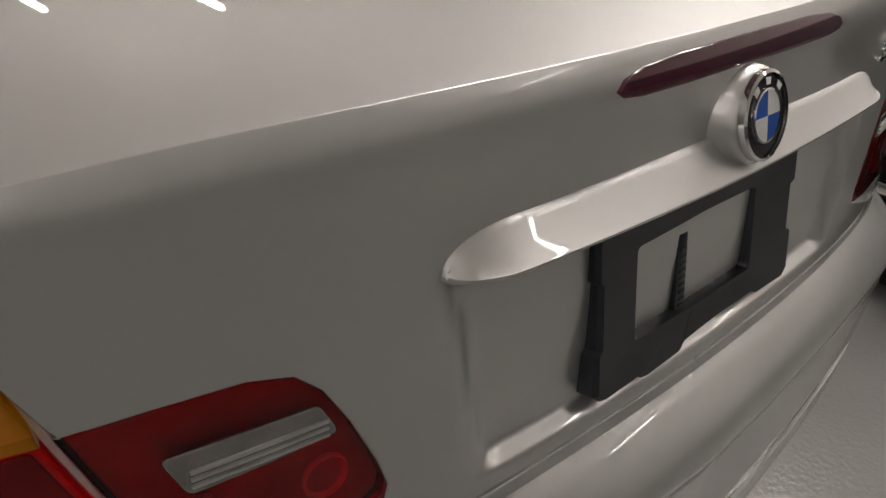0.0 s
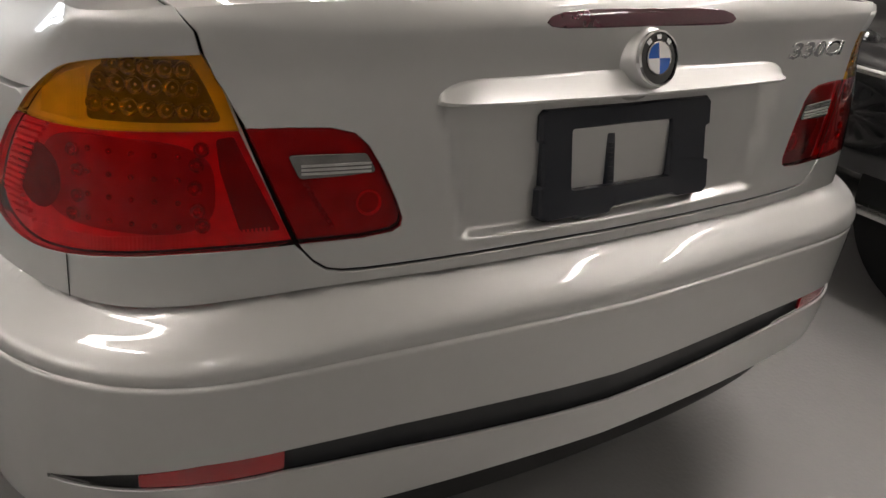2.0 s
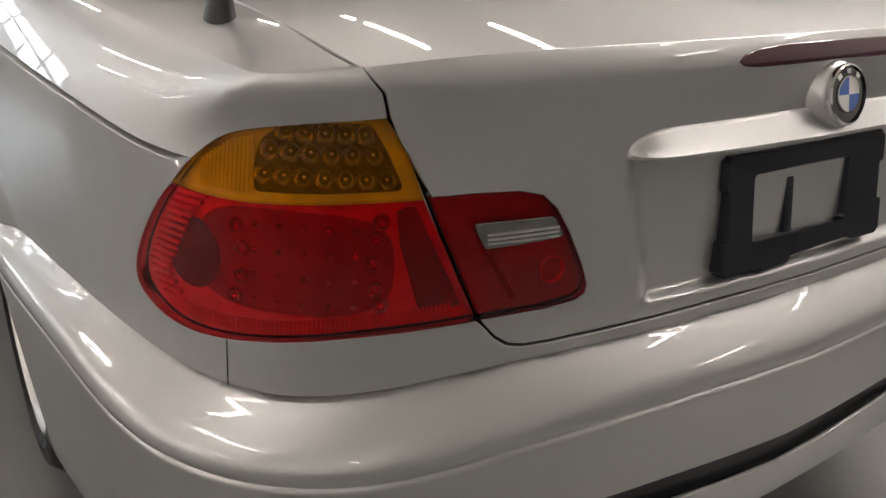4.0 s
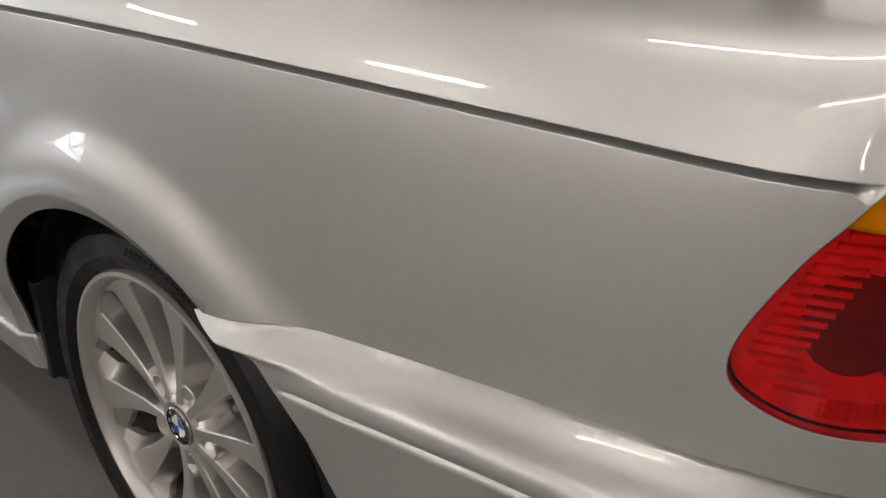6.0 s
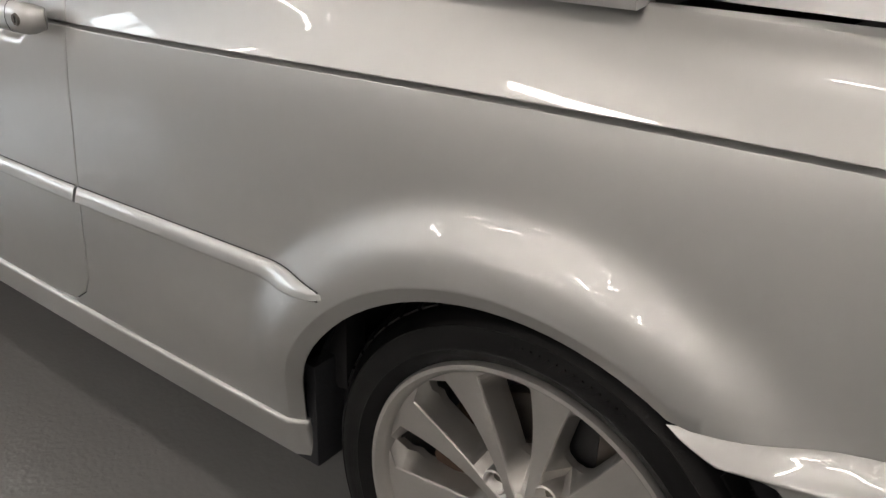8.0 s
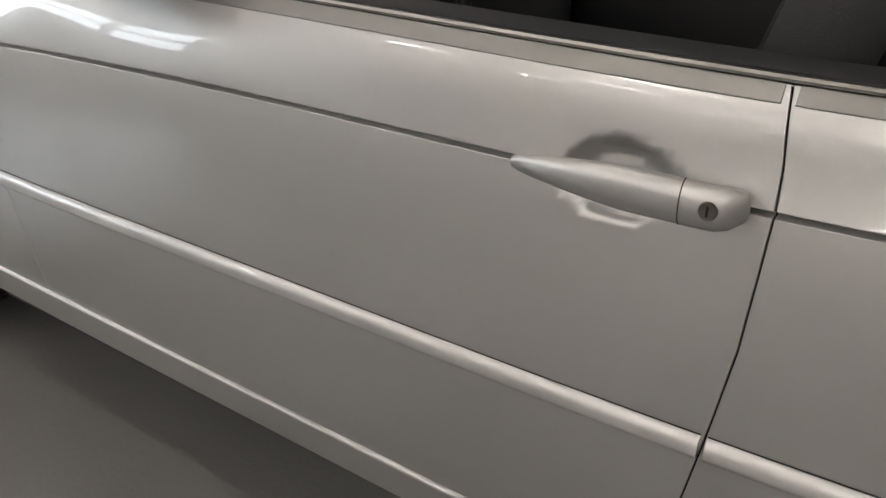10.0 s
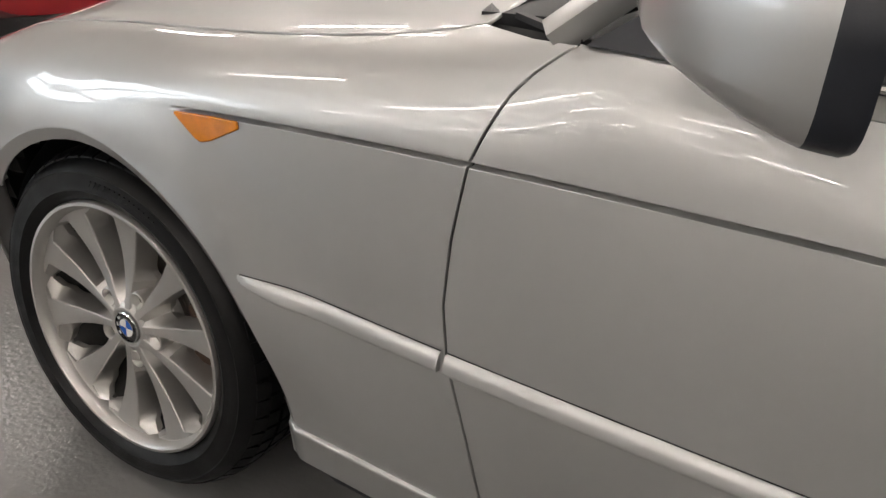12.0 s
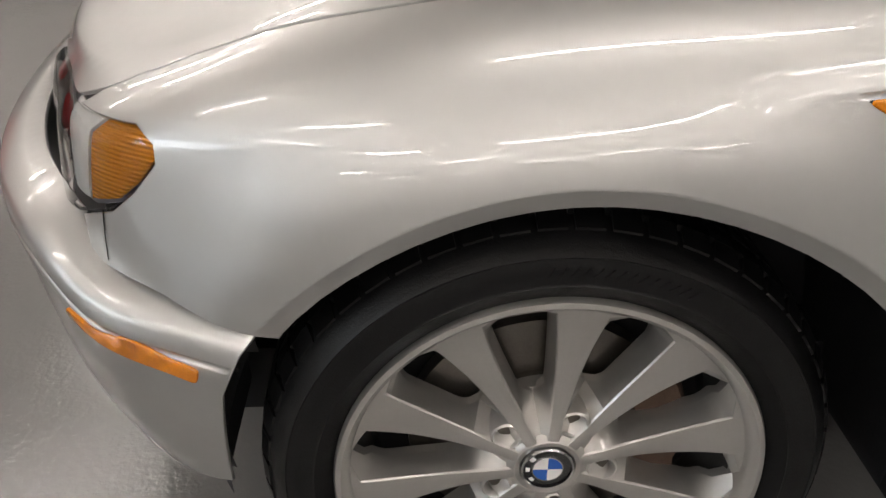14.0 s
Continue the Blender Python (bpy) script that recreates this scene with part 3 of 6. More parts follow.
# seams shared by neighbours
DOOR_REAR = [(0.775, 0.930), (0.770, 0.895), (0.765, 0.860), (0.762, 0.82), (0.763, 0.762), (0.766, 0.679), (0.779, 0.570), (0.794, 0.469), (0.811, 0.400), (0.835, 0.363), (0.877, 0.334), (0.949, SILL_Z)]
DOOR_FRONT = [(2.008, SILL_Z), (2.010, 0.365), (2.034, 0.452), (2.066, 0.550), (2.077, 0.620), (2.075, 0.70), (2.066, 0.787), (2.0525, 0.828), (2.038, 0.864), (2.020, 0.889), (1.986, 0.9195)]
HOOD_LINE = [(2.122, 2.0), (2.155, 1.90), (2.204, 1.805), (2.240, 1.752), (2.306, 1.714), (2.40, 1.700), (2.459, 1.707), (2.603, 1.737), (2.76, 1.767), (2.922, 1.79), (3.02, 1.80), (3.10, 1.765), (3.15, 1.67), (3.182, 1.53)]
HEADLAMP = [(4.665, 0.984), (4.668, 1.08), (4.691, 1.233), (4.75, 1.31), (4.81, 1.36), (4.92, 1.40), (5.05, 1.38), (5.10, 1.05), (5.05, 0.86), (4.90, 0.835), (4.782, 0.857), (4.72, 0.89), (4.690, 0.93)]


def bumper_top(s):
    return 0.622 + float(top_rise(s)) + 0.002


def bumper_edge(s0, s1, n=30):
    return [(s, bumper_top(s)) for s in np.linspace(s0, s1, n)]


GAP_TAIL = [(0.589, 0.918), (0.583, 0.895), (0.572, 0.870), (0.556, 0.845), (0.540, 0.818)]
LAMP_OUTER = [(0.587, 0.894), (0.65, 0.888), (0.702, 0.879), (0.747, 0.864), (0.782, 0.837), (0.806, 0.808), (0.826, 0.782), (0.849, 0.740), (0.860, 0.706), (0.853, 0.683), (0.822, 0.667), (0.784, 0.661), (0.734, 0.664), (0.668, 0.673), (0.592, 0.682), (0.489, 0.687)]


def smooth(points, n=4):
    """Runs a soft curve through the inner points of an open outline."""
    out = [points[0]]
    for i in range(len(points) - 1):
        p = [np.array(points[min(max(j, 0), len(points) - 1)]) for j in (i - 1, i, i + 1, i + 2)]
        for k in range(1, n + 1):
            t = k / n
            q = 0.5 * (2 * p[1] + (p[2] - p[0]) * t + (2 * p[0] - 5 * p[1] + 4 * p[2] - p[3]) * t * t + (3 * p[1] - p[0] - 3 * p[2] + p[3]) * t ** 3)
            out.append((float(q[0]), float(q[1])))
    return out


LAMP_OUTER = smooth(LAMP_OUTER)
LAMP_INNER = [(0.540, 0.818), (0.495, 0.819), (0.445, 0.8175), (0.418, 0.811), (0.401, 0.796), (0.384, 0.768), (0.366, 0.730), (0.358, 0.708), (0.360, 0.698), (0.370, 0.692), (0.409, 0.688), (0.482, 0.687)]
LID_FOOT = [(0.478, 0.680), (0.466, 0.666), (0.450, 0.655), (0.432, 0.651), (0.40, 0.650), (0.30, 0.651), (0.15, 0.653)]


def build_body(half):
    """The panels that stand on each side."""
    S_TIP = float(s_at_y(-0.174))
    # rear quarter panel: from the boot-lid seam round the lamp to the door
    arch = arch_points(0, 121, 3)
    s_cor = float(s_at_x(0.474))
    lamp_edge = [(s, z) for s, z in LAMP_OUTER]
    top_strip = [(float(s), 2.9995) for s in np.linspace(S_LID + 0.001, float(s_at_y(-0.33)), 24)]
    shoulder = [(y, h) for y, h in ((-0.33, 2.15), (-0.20, 2.12), (-0.05, 2.06), (0.10, 2.0), (0.25, 2.0), (0.5, 2.0), (0.7, 2.0))]
    outline = flat_points(lamp_edge[::-1]) + flat_points([(s + 0.0020, z) for s, z in GAP_TAIL[1::-1]]) + [tuple(to_flat(S_LID + 0.001, h)) for h in (2.0, 2.3, 2.7)] + [tuple(to_flat(s, h)) for s, h in top_strip] + line_h(shoulder) + flank(DOOR_REAR)
    outline += flank([(0.86, SILL_Z), (0.40, SILL_Z), (ARCHES[0][0] + 0.331, SILL_Z)]) + flank(arch[::-1]) + flat_points(bumper_edge(S_TIP, 0.0, 60)) + flat_points([(0.0, 0.650)] + [(s, z - 0.0030) for s, z in LID_FOOT[::-1]])
    cut_panel("quarter_panel", outline, car, rows=CREASE_ROWS + EDGE_ROWS, rings=sum([flank(arch_points(0, 119, 4, 60, d)) for d in (0.006, 0.013, 0.0195, 0.0215, 0.024, 0.030)], []), half=half, step=0.016, gap=0.0014, label="silver rear quarter panel with a grooved swage line")
    # door
    top = [(y, 2.0) for y in np.linspace(1.985, 0.775, 24)]
    outline = flank(DOOR_FRONT) + line_h(top) + flank(DOOR_REAR)
    door = cut_panel("door", outline, car, rows=CREASE_ROWS, half=half, step=0.013, gap=0.0027, label="closed silver door skin with a grooved swage line")
    # front wing
    arch = arch_points(1, 178, 36)
    nose = [tuple(to_flat(s, h)) for s, h in [(4.79, 1.36)] + HEADLAMP[3::-1] + HEADLAMP[:-2:-1] + [(4.72, 0.885), (4.77, 0.858), (4.772, 0.76)]]
    outline = line_h(HOOD_LINE) + nose + flank([(3.10, 0.529), (3.050, 0.514), (3.010, 0.506)]) + flank(arch_points(1, 36, 176)) + flank([(ARCHES[1][0] - 0.364, SILL_Z)]) + flank(DOOR_FRONT) + line_h([(2.045, 1.95)])
    cut_panel("front_wing", outline, car, rows=CREASE_ROWS, rings=sum([flank(arch_points(1, 38, 176, 60, d)) for d in (0.006, 0.013, 0.0195, 0.0215, 0.024, 0.030)], []), half=half, step=0.016, label="silver front wing with flared wheel arch")
    # sill
    low = [(ARCHES[1][0] - 0.360, 0.262), (ARCHES[0][0] + 0.330, 0.257)]
    outline = flank([(ARCHES[0][0] + 0.332, SILL_Z - 0.002), (1.2, SILL_Z - 0.002), (ARCHES[1][0] - 0.363, SILL_Z - 0.002)] + low)
    cut_panel("sill", outline, car, half=half, step=0.03, lift=0.007, edge=0.004, depth=0.014, label="silver side sill under the door")
    return door


doors = {half: build_body(half) for half in ("left", "right")}

# boot lid: tail face and deck in one sheet
outline = [(0.0, float(to_flat(0, 3.0)[1]))] + [tuple(to_flat(s, 3.0)) for s in np.linspace(0.05, S_LID, 12)] + [tuple(to_flat(S_LID, h)) for h in (2.6, 2.2, 2.0)] + flat_points([(s - 0.001, z) for s, z in GAP_TAIL]) + flat_points(LAMP_INNER)
outline += flat_points(LID_FOOT) + flat_points([(0.0, 0.653 + k * 0.002) for k in range(30)]) + flat_points([(0.0, 0.825 + k * 0.003) for k in range(12)]) + [(0.0, r) for r in EDGE_ROWS]
LEDGE_ROWS = [float(to_flat(0.15, height(0.15, z))[1]) for z in (0.665, 0.6685, 0.671, 0.6735, 0.676, 0.679, 0.682, 0.836, 0.840, 0.844, 0.848, 0.852)]
boot_lid = cut_panel("boot_lid", outline, car, half="both", step=0.015, step_v=0.010, rows=EDGE_ROWS + LEDGE_ROWS, gap=0.0012, label="silver boot lid with a recess for the plate")

# bonnet
hood = [tuple(to_flat(float(s_at_y(y)), h)) for y, h in HOOD_LINE]
outline = hood + [tuple(to_flat(s, 1.41)) for s in np.linspace(4.815, S_END, 12)] + [tuple(to_flat(S_END, 3.0))] + [tuple(to_flat(float(s_at_y(2.20)), 3.0)), tuple(to_flat(float(s_at_y(2.16)), 2.6))]
for half in ("left", "right"):
    cut_panel("bonnet", outline, car, half=half, step=0.03, label="silver bonnet")


# rear bumper
def ident(p):
    return p[:, 0], p[:, 1]


S_GR = 0.745
BUMPER_ROWS = [0.537, 0.5405, 0.5425, 0.5445, 0.5465, 0.549, 0.556, 0.561, 0.566, 0.571, 0.576, 0.582, 0.588, 0.594, 0.600, 0.606, 0.612, 0.617]
arch_low = [(float(s_at_y(y)), z) for y, z in ((-0.174, 0.622), (-0.215, 0.604), (-0.278, 0.568), (-0.345, 0.50), (-0.40, 0.42), (-0.437, 0.36), (-0.452, 0.31))]
GROOVE_TOP = [(0.0, 0.4285), (0.10, 0.4295), (0.22, 0.433), (0.36, 0.436), (0.499, 0.434), (0.588, 0.430), (0.673, 0.413), (S_GR, 0.388)]
GROOVE_LOW = [(0.0, 0.3785), (0.10, 0.380), (0.22, 0.386), (0.36, 0.394), (0.499, 0.398), (0.588, 0.395), (0.673, 0.387), (S_GR, 0.380)]
outline = [(0.0, 0.622)] + [(s, 0.622) for s in np.linspace(0.05, float(s_at_y(-0.185)), 30)] + arch_low + [(S_GR, 0.31)] + GROOVE_TOP[::-1] + [(0.0, r) for r in BUMPER_ROWS]
rear_bumper = cut_panel("rear_bumper", outline, car, surface=rear_bumper_skin, unflat=ident, half="both", step=0.018, gap=0.0, rows=BUMPER_ROWS, label="silver rear bumper cover with a crease line")
outline = GROOVE_LOW + [(S_GR, 0.31), (0.60, 0.312), (0.35, 0.312), (0.0, 0.312)]
cut_panel("bumper_lip", outline, rear_bumper, surface=rear_bumper_skin, unflat=ident, half="both", step=0.02, gap=0.0, rows=[0.365, 0.35], label="silver lower lip of the bumper")
outline = [(a, b + 0.004) for a, b in GROOVE_TOP] + [(a, b - 0.004) for a, b in GROOVE_LOW[::-1]]
cut_panel("bumper_groove", outline, rear_bumper, material=BLACK_TRIM, surface=rear_bumper_skin, unflat=ident, half="both", step=0.02, gap=0.0, lift=-0.014, label="black plastic insert")
for half in ("left", "right"):
    outline = [(0.503, 0.430), (0.58, 0.426), (0.652, 0.408), (0.652, 0.391), (0.58, 0.397), (0.503, 0.401)]
    cut_panel("reflector", rounded(outline, 0.004), rear_bumper, material=RED_SOLID, surface=rear_bumper_skin, unflat=ident, half=half, step=0.02, gap=0.0, lift=-0.006, label="red bumper reflector")

# front bumper
s0 = float(s_at_y(3.012))
outline = [(s, 0.530) for s in np.linspace(s0, S_END, 30)] + [(S_END, 0.25), (float(s_nose(0.5)), 0.245), (float(s_at_y(3.13)), 0.255)] + [(float(s_at_y(y)), z) for y, z in ((3.078, 0.272), (3.068, 0.33), (3.052, 0.44), (3.030, 0.50))]
front_bumper = {}
for half in ("left", "right"):
    front_bumper[half] = cut_panel("front_bumper", outline, car, surface=front_bumper_skin, unflat=ident, half=half, step=0.02, gap=0.0, rows=[0.476, 0.479, 0.482, 0.485, 0.488, 0.512, 0.524], label="silver front bumper cover")
    mark = [(4.632, 0.472), (4.66, 0.480), (4.695, 0.483), (4.73, 0.479), (4.768, 0.472), (4.770, 0.464), (4.73, 0.463), (4.696, 0.462), (4.66, 0.459), (4.636, 0.455)]
    cut_panel("side_marker", rounded(mark, 0.004), front_bumper[half], material=AMBER_SOLID, surface=front_bumper_skin, unflat=ident, half=half, step=0.02, gap=0.0, lift=0.004, label="amber side marker strip")


# dark inner shell behind the seams
def inner_shell():
    verts, faces = [], []
    ss = np.linspace(0, S_END, 200)
    hs = np.concatenate([np.linspace(0.06, 1, 16), np.linspace(1.1, 2, 6)])
    S, H = np.meshgrid(ss, hs, indexing="ij")
    p = skin(S, H, -0.036)
    nh = len(hs)
    for side in (1, -1):
        base = len(verts)
        verts += [(v[0] * side, v[1], v[2] - 0.006) for v in p.reshape(-1, 3)]
        for i in range(len(ss) - 1):
            for j in range(nh - 1):
                c = (p[i, j] + p[i + 1, j + 1]) / 2
                if any(math.hypot(c[1] - cy, c[2] - cz) < r + 0.022 for cy, cz, r in ARCHES) or (c[2] < 0.24 and (c[1] < -0.3 or c[1] > 3.0)) or (c[1] < 0.0 and c[2] < 0.50 and c[1] > -0.5):
                    continue
                q = (base + i * nh + j, base + (i + 1) * nh + j, base + (i + 1) * nh + j + 1, base + i * nh + j + 1)
                faces.append(q if side == 1 else q[::-1])
    return mesh_part("inner_shell", verts, faces, SHELL_DARK, car, "black structure behind the panel seams")


inner_shell()


def deck_underlay():
    bm = bmesh.new()
    box(bm, (-0.64, -0.80, 0.87), (0.64, -0.20, 0.915))
    return part("inner_frame", bm, SHELL_DARK, car, "black structure under the deck")


deck_underlay()


# ---- wheels ----
def build_wheel(hub, spin, half, label):
    """A ten-spoke alloy wheel; x points inwards from the outer face, which is at x = 0."""
    out = -1 if half == "left" else 1
    base = Matrix.Translation(hub) @ Matrix.Diagonal((-out, 1, 1, 1))

    def put(name, bm, material, parent=None, lab="", m=None):
        bmesh.ops.transform(bm, matrix=base @ (m or Matrix.Identity(4)), verts=bm.verts)
        if out == 1:
            bmesh.ops.reverse_faces(bm, faces=bm.faces)
        bmesh.ops.recalc_face_normals(bm, faces=bm.faces)
        return part(name, bm, material, parent, lab)

    bm = bmesh.new()
    # rim: lip, flange and barrel
    lathe(bm, [(0.2115, 0.016), (0.2125, -0.002), (0.216, -0.012), (0.2215, -0.0175), (0.227, -0.017), (0.2295, -0.012), (0.229, -0.004), (0.221, 0.0), (0.216, 0.016), (0.208, 0.05), (0.2115, 0.016)], 96)
    wheel = put("wheel", bm, ALLOY, car, label)
    # inner barrel, much darker than the spokes and slightly mottled
    bm = bmesh.new()
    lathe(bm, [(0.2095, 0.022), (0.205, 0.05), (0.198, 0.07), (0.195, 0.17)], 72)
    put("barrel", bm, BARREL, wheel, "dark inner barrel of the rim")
    # hub: a shallow dish with five bolt pockets
    bm = bmesh.new()
    lathe(bm, [(0.0, 0.010), (0.029, 0.010), (0.031, 0.0045), (0.036, 0.0035), (0.044, 0.008), (0.050, 0.020), (0.054, 0.036), (0.080, 0.046), (0.084, 0.06), (0.0, 0.06)], 60)
    put("hub", bm, ALLOY, wheel)
    for k in range(5):
        a = spin + radians(72 * k + 18)
        bm = bmesh.new()
        lathe(bm, [(0.0, 0.014), (0.0085, 0.014), (0.010, 0.016), (0.010, 0.045), (0.0, 0.045)], 6)
        put("wheel_bolt", bm, DISC_STEEL, wheel, "", Matrix.Translation((0.004, 0.0615 * math.cos(a), 0.0615 * math.sin(a))))
        bm = bmesh.new()
        lathe(bm, [(0.0135, 0.040), (0.0135, 0.013), (0.0152, 0.0105), (0.0175, 0.012), (0.019, 0.046), (0.0135, 0.040)], 24)
        put("bolt_pocket", bm, ALLOY, wheel, "", Matrix.Translation((-0.0035, 0.0615 * math.cos(a), 0.0615 * math.sin(a))))
    # spokes: flat faces that widen to the rim, with walls that slope down to the rounded windows
    for k in range(10):
        a0 = spin + radians(36 * k)
        bolt_side = -1 if k % 2 else 1              # the side on which a wheel bolt sits
        bm = bmesh.new()
        strips = [[] for _ in range(9)]
        for i in range(29):
            r = 0.036 + (0.2135 - 0.036) * i / 28
            half_gap = r * math.tan(radians(18))
            wf = 0.0078 + 0.0110 * max(0, (r - 0.06) / 0.15) + 0.0110 * max(0, (r - 0.06) / 0.15) ** 2.6
            wf = min(wf, half_gap - 0.0004)
            if r > 0.2068:
                wf = half_gap - 0.0002
            face = 0.0045 + 0.007 * math.sin((r - 0.036) / 0.1775 * math.pi) - 0.0035 * max(0, (r - 0.036) / 0.1775)
            edge = []
            for side in (-1, 1):
                near = 0.094 if side == bolt_side else 0.078
                far, mid = 0.2005, (near + 0.2005) / 2
                u = (r - mid) / (far - mid)
                hole = 0.0385 * (1 - abs(u) ** 3.0) ** 0.5 if abs(u) < 1 else 0.0
                hole *= 0.62 + 0.38 * (r - near) / (far - near)
                wd = max(half_gap - max(hole, 0.0), wf + 0.0030)
                sink = 0.033 * min(1, max(0, (0.2068 - r) / 0.018)) if r > 0.18 else 0.033 * min(1, max(0.12, (r - 0.040) / 0.034))
                edge.append((wf, min(wd, half_gap) if hole == 0 else wd, sink))
            (wl, dl, sl), (wr, dr, sr) = edge
            prof = [(-dl, face + sl + 0.012), (-dl, face + sl), (-wl, face + 0.0022), (-wl + 0.0016, face), (-wl * 0.3, face - 0.0004), (wr * 0.3, face - 0.0004), (wr - 0.0016, face), (wr, face + 0.0022), (dr, face + sr), (dr, face + sr + 0.012)]
            row = [(x, r * math.cos(a0) - u * math.sin(a0), r * math.sin(a0) + u * math.cos(a0)) for u, x in prof]
            for j in range(9):
                strips[j].append((row[j], row[j + 1]))
        for st in strips:
            vs = [(bm.verts.new(p), bm.verts.new(q)) for p, q in st]
            for (p0, q0), (p1, q1) in zip(vs, vs[1:]):
                bm.faces.new((p0, q0, q1, p1))
        put("spoke", bm, ALLOY, wheel)
    # badge in the middle: dark ring, four quarters
    badge(wheel, base @ Matrix.Translation((0.0035, 0, 0)) @ Matrix.Rotation(radians(-90), 4, "Y"), 0.0278, flip=out == 1)
    # tyre
    bm = bmesh.new()
    lathe(bm, [(0.222, 0.002), (0.229, -0.008), (0.236, -0.015), (0.247, -0.0215), (0.2485, -0.0225), (0.251, -0.0212), (0.264, -0.0235), (0.277, -0.0200), (0.2785, -0.0207), (0.281, -0.0185), (0.290, -0.009), (0.297, 0.002), (0.301, 0.014), (0.303, 0.06), (0.303, 0.14), (0.300, 0.17), (0.290, 0.190), (0.26, 0.197), (0.222, 0.18)], 120)
    put("tyre", bm, RUBBER, wheel, "black rubber tyre")
    bm = bmesh.new()
    count = 54
    for k in range(count):
        a = 2 * math.pi * k / count
        for (x0, x1, skew) in ((0.0, 0.020, 0.0), (0.0205, 0.044, 0.2), (0.052, 0.084, 0.3), (0.092, 0.124, -0.3), (0.132, 0.168, 0.1)):
            half_a = math.pi / count * 0.80
            r_hi = 0.311
            quad = []
            for x, sgn in ((x0, -1), (x1, -1), (x1, 1), (x0, 1)):
                ang = a + sgn * half_a + skew * (x - 0.09) * 1.2
                drop = 0.0125 if x < 0.005 else 0.003 if x < 0.03 else 0.0
                quad.append((x, ang, r_hi - drop))
            top = [bm.verts.new((x, r * math.cos(g), r * math.sin(g))) for x, g, r in quad]
            low = [bm.verts.new((x, (r - 0.009) * math.cos(g), (r - 0.009) * math.sin(g))) for x, g, r in quad]
            bm.faces.new(top)
            for i in range(4):
                bm.faces.new((top[i], top[(i + 1) % 4], low[(i + 1) % 4], low[i]))
    put("tread", bm, RUBBER, wheel, "tread blocks of the tyre")["kind"] = "stuff"
    # hatched band and moulded blocks on the sidewall
    bm = bmesh.new()
    for k in range(14):
        a = radians(62 + 2.3 * k) + spin
        m = Matrix.Rotation(a, 4, "X")
        box(bm, (-0.0240, 0.258, -0.0012), (-0.0215, 0.270, 0.0012), 0, m @ Matrix.Translation((0, 0.264, 0)) @ Matrix.Rotation(0.7, 4, "X") @ Matrix.Translation((0, -0.264, 0)))
    put("sidewall_ribs", bm, RUBBER, wheel)
    # brake
    bm = bmesh.new()
    lathe(bm, [(0.075, 0.075), (0.078, 0.050), (0.085, 0.068), (0.150, 0.068), (0.151, 0.072), (0.151, 0.090), (0.075, 0.090), (0.075, 0.075)], 64)
    put("brake_disc", bm, DISC_STEEL, wheel, "worn steel brake disc")
    bm = bmesh.new()
    rows = []
    for k in range(15):
        g = radians(-30 + 60 * k / 14)
        puff = 0.004 * math.sin(k / 14 * math.pi * 5) + (0.006 if 2 < k < 12 else 0.0)
        rows.append([bm.verts.new((x, r * math.cos(g), r * math.sin(g))) for x, r in ((0.064, 0.104), (0.056 - puff, 0.110), (0.052 - puff, 0.134), (0.056 - puff, 0.158 + puff), (0.068, 0.168), (0.105, 0.168), (0.105, 0.104))])
    for r0, r1 in zip(rows, rows[1:]):
        for i in range(7):
            bm.faces.new((r0[i], r0[(i + 1) % 7], r1[(i + 1) % 7], r1[i]))
    bm.faces.new(rows[0])
    bm.faces.new(rows[-1])
    put("brake_caliper", bm, CAST_IRON, wheel, "rusty brake caliper", Matrix.Rotation(radians(180), 4, "X") if hub[1] > 1 else None)
    bm = bmesh.new()
    lathe(bm, [(0.0, 0.105), (0.192, 0.105), (0.197, 0.095)], 48)
    put("backing_plate", bm, LINER, wheel, "dark brake backing plate")
    # valve stem
    bm = bmesh.new()
    lathe(bm, [(0.0, -0.012), (0.003, -0.012), (0.003, -0.004), (0.0045, -0.003), (0.0045, 0.02), (0.0, 0.02)], 10)
    a = spin + radians(250)
    put("valve_stem", bm, BLACK_TRIM, wheel, "black rubber valve stem", Matrix.Translation((0.02, 0.192 * math.cos(a), 0.192 * math.sin(a))))
    return wheel


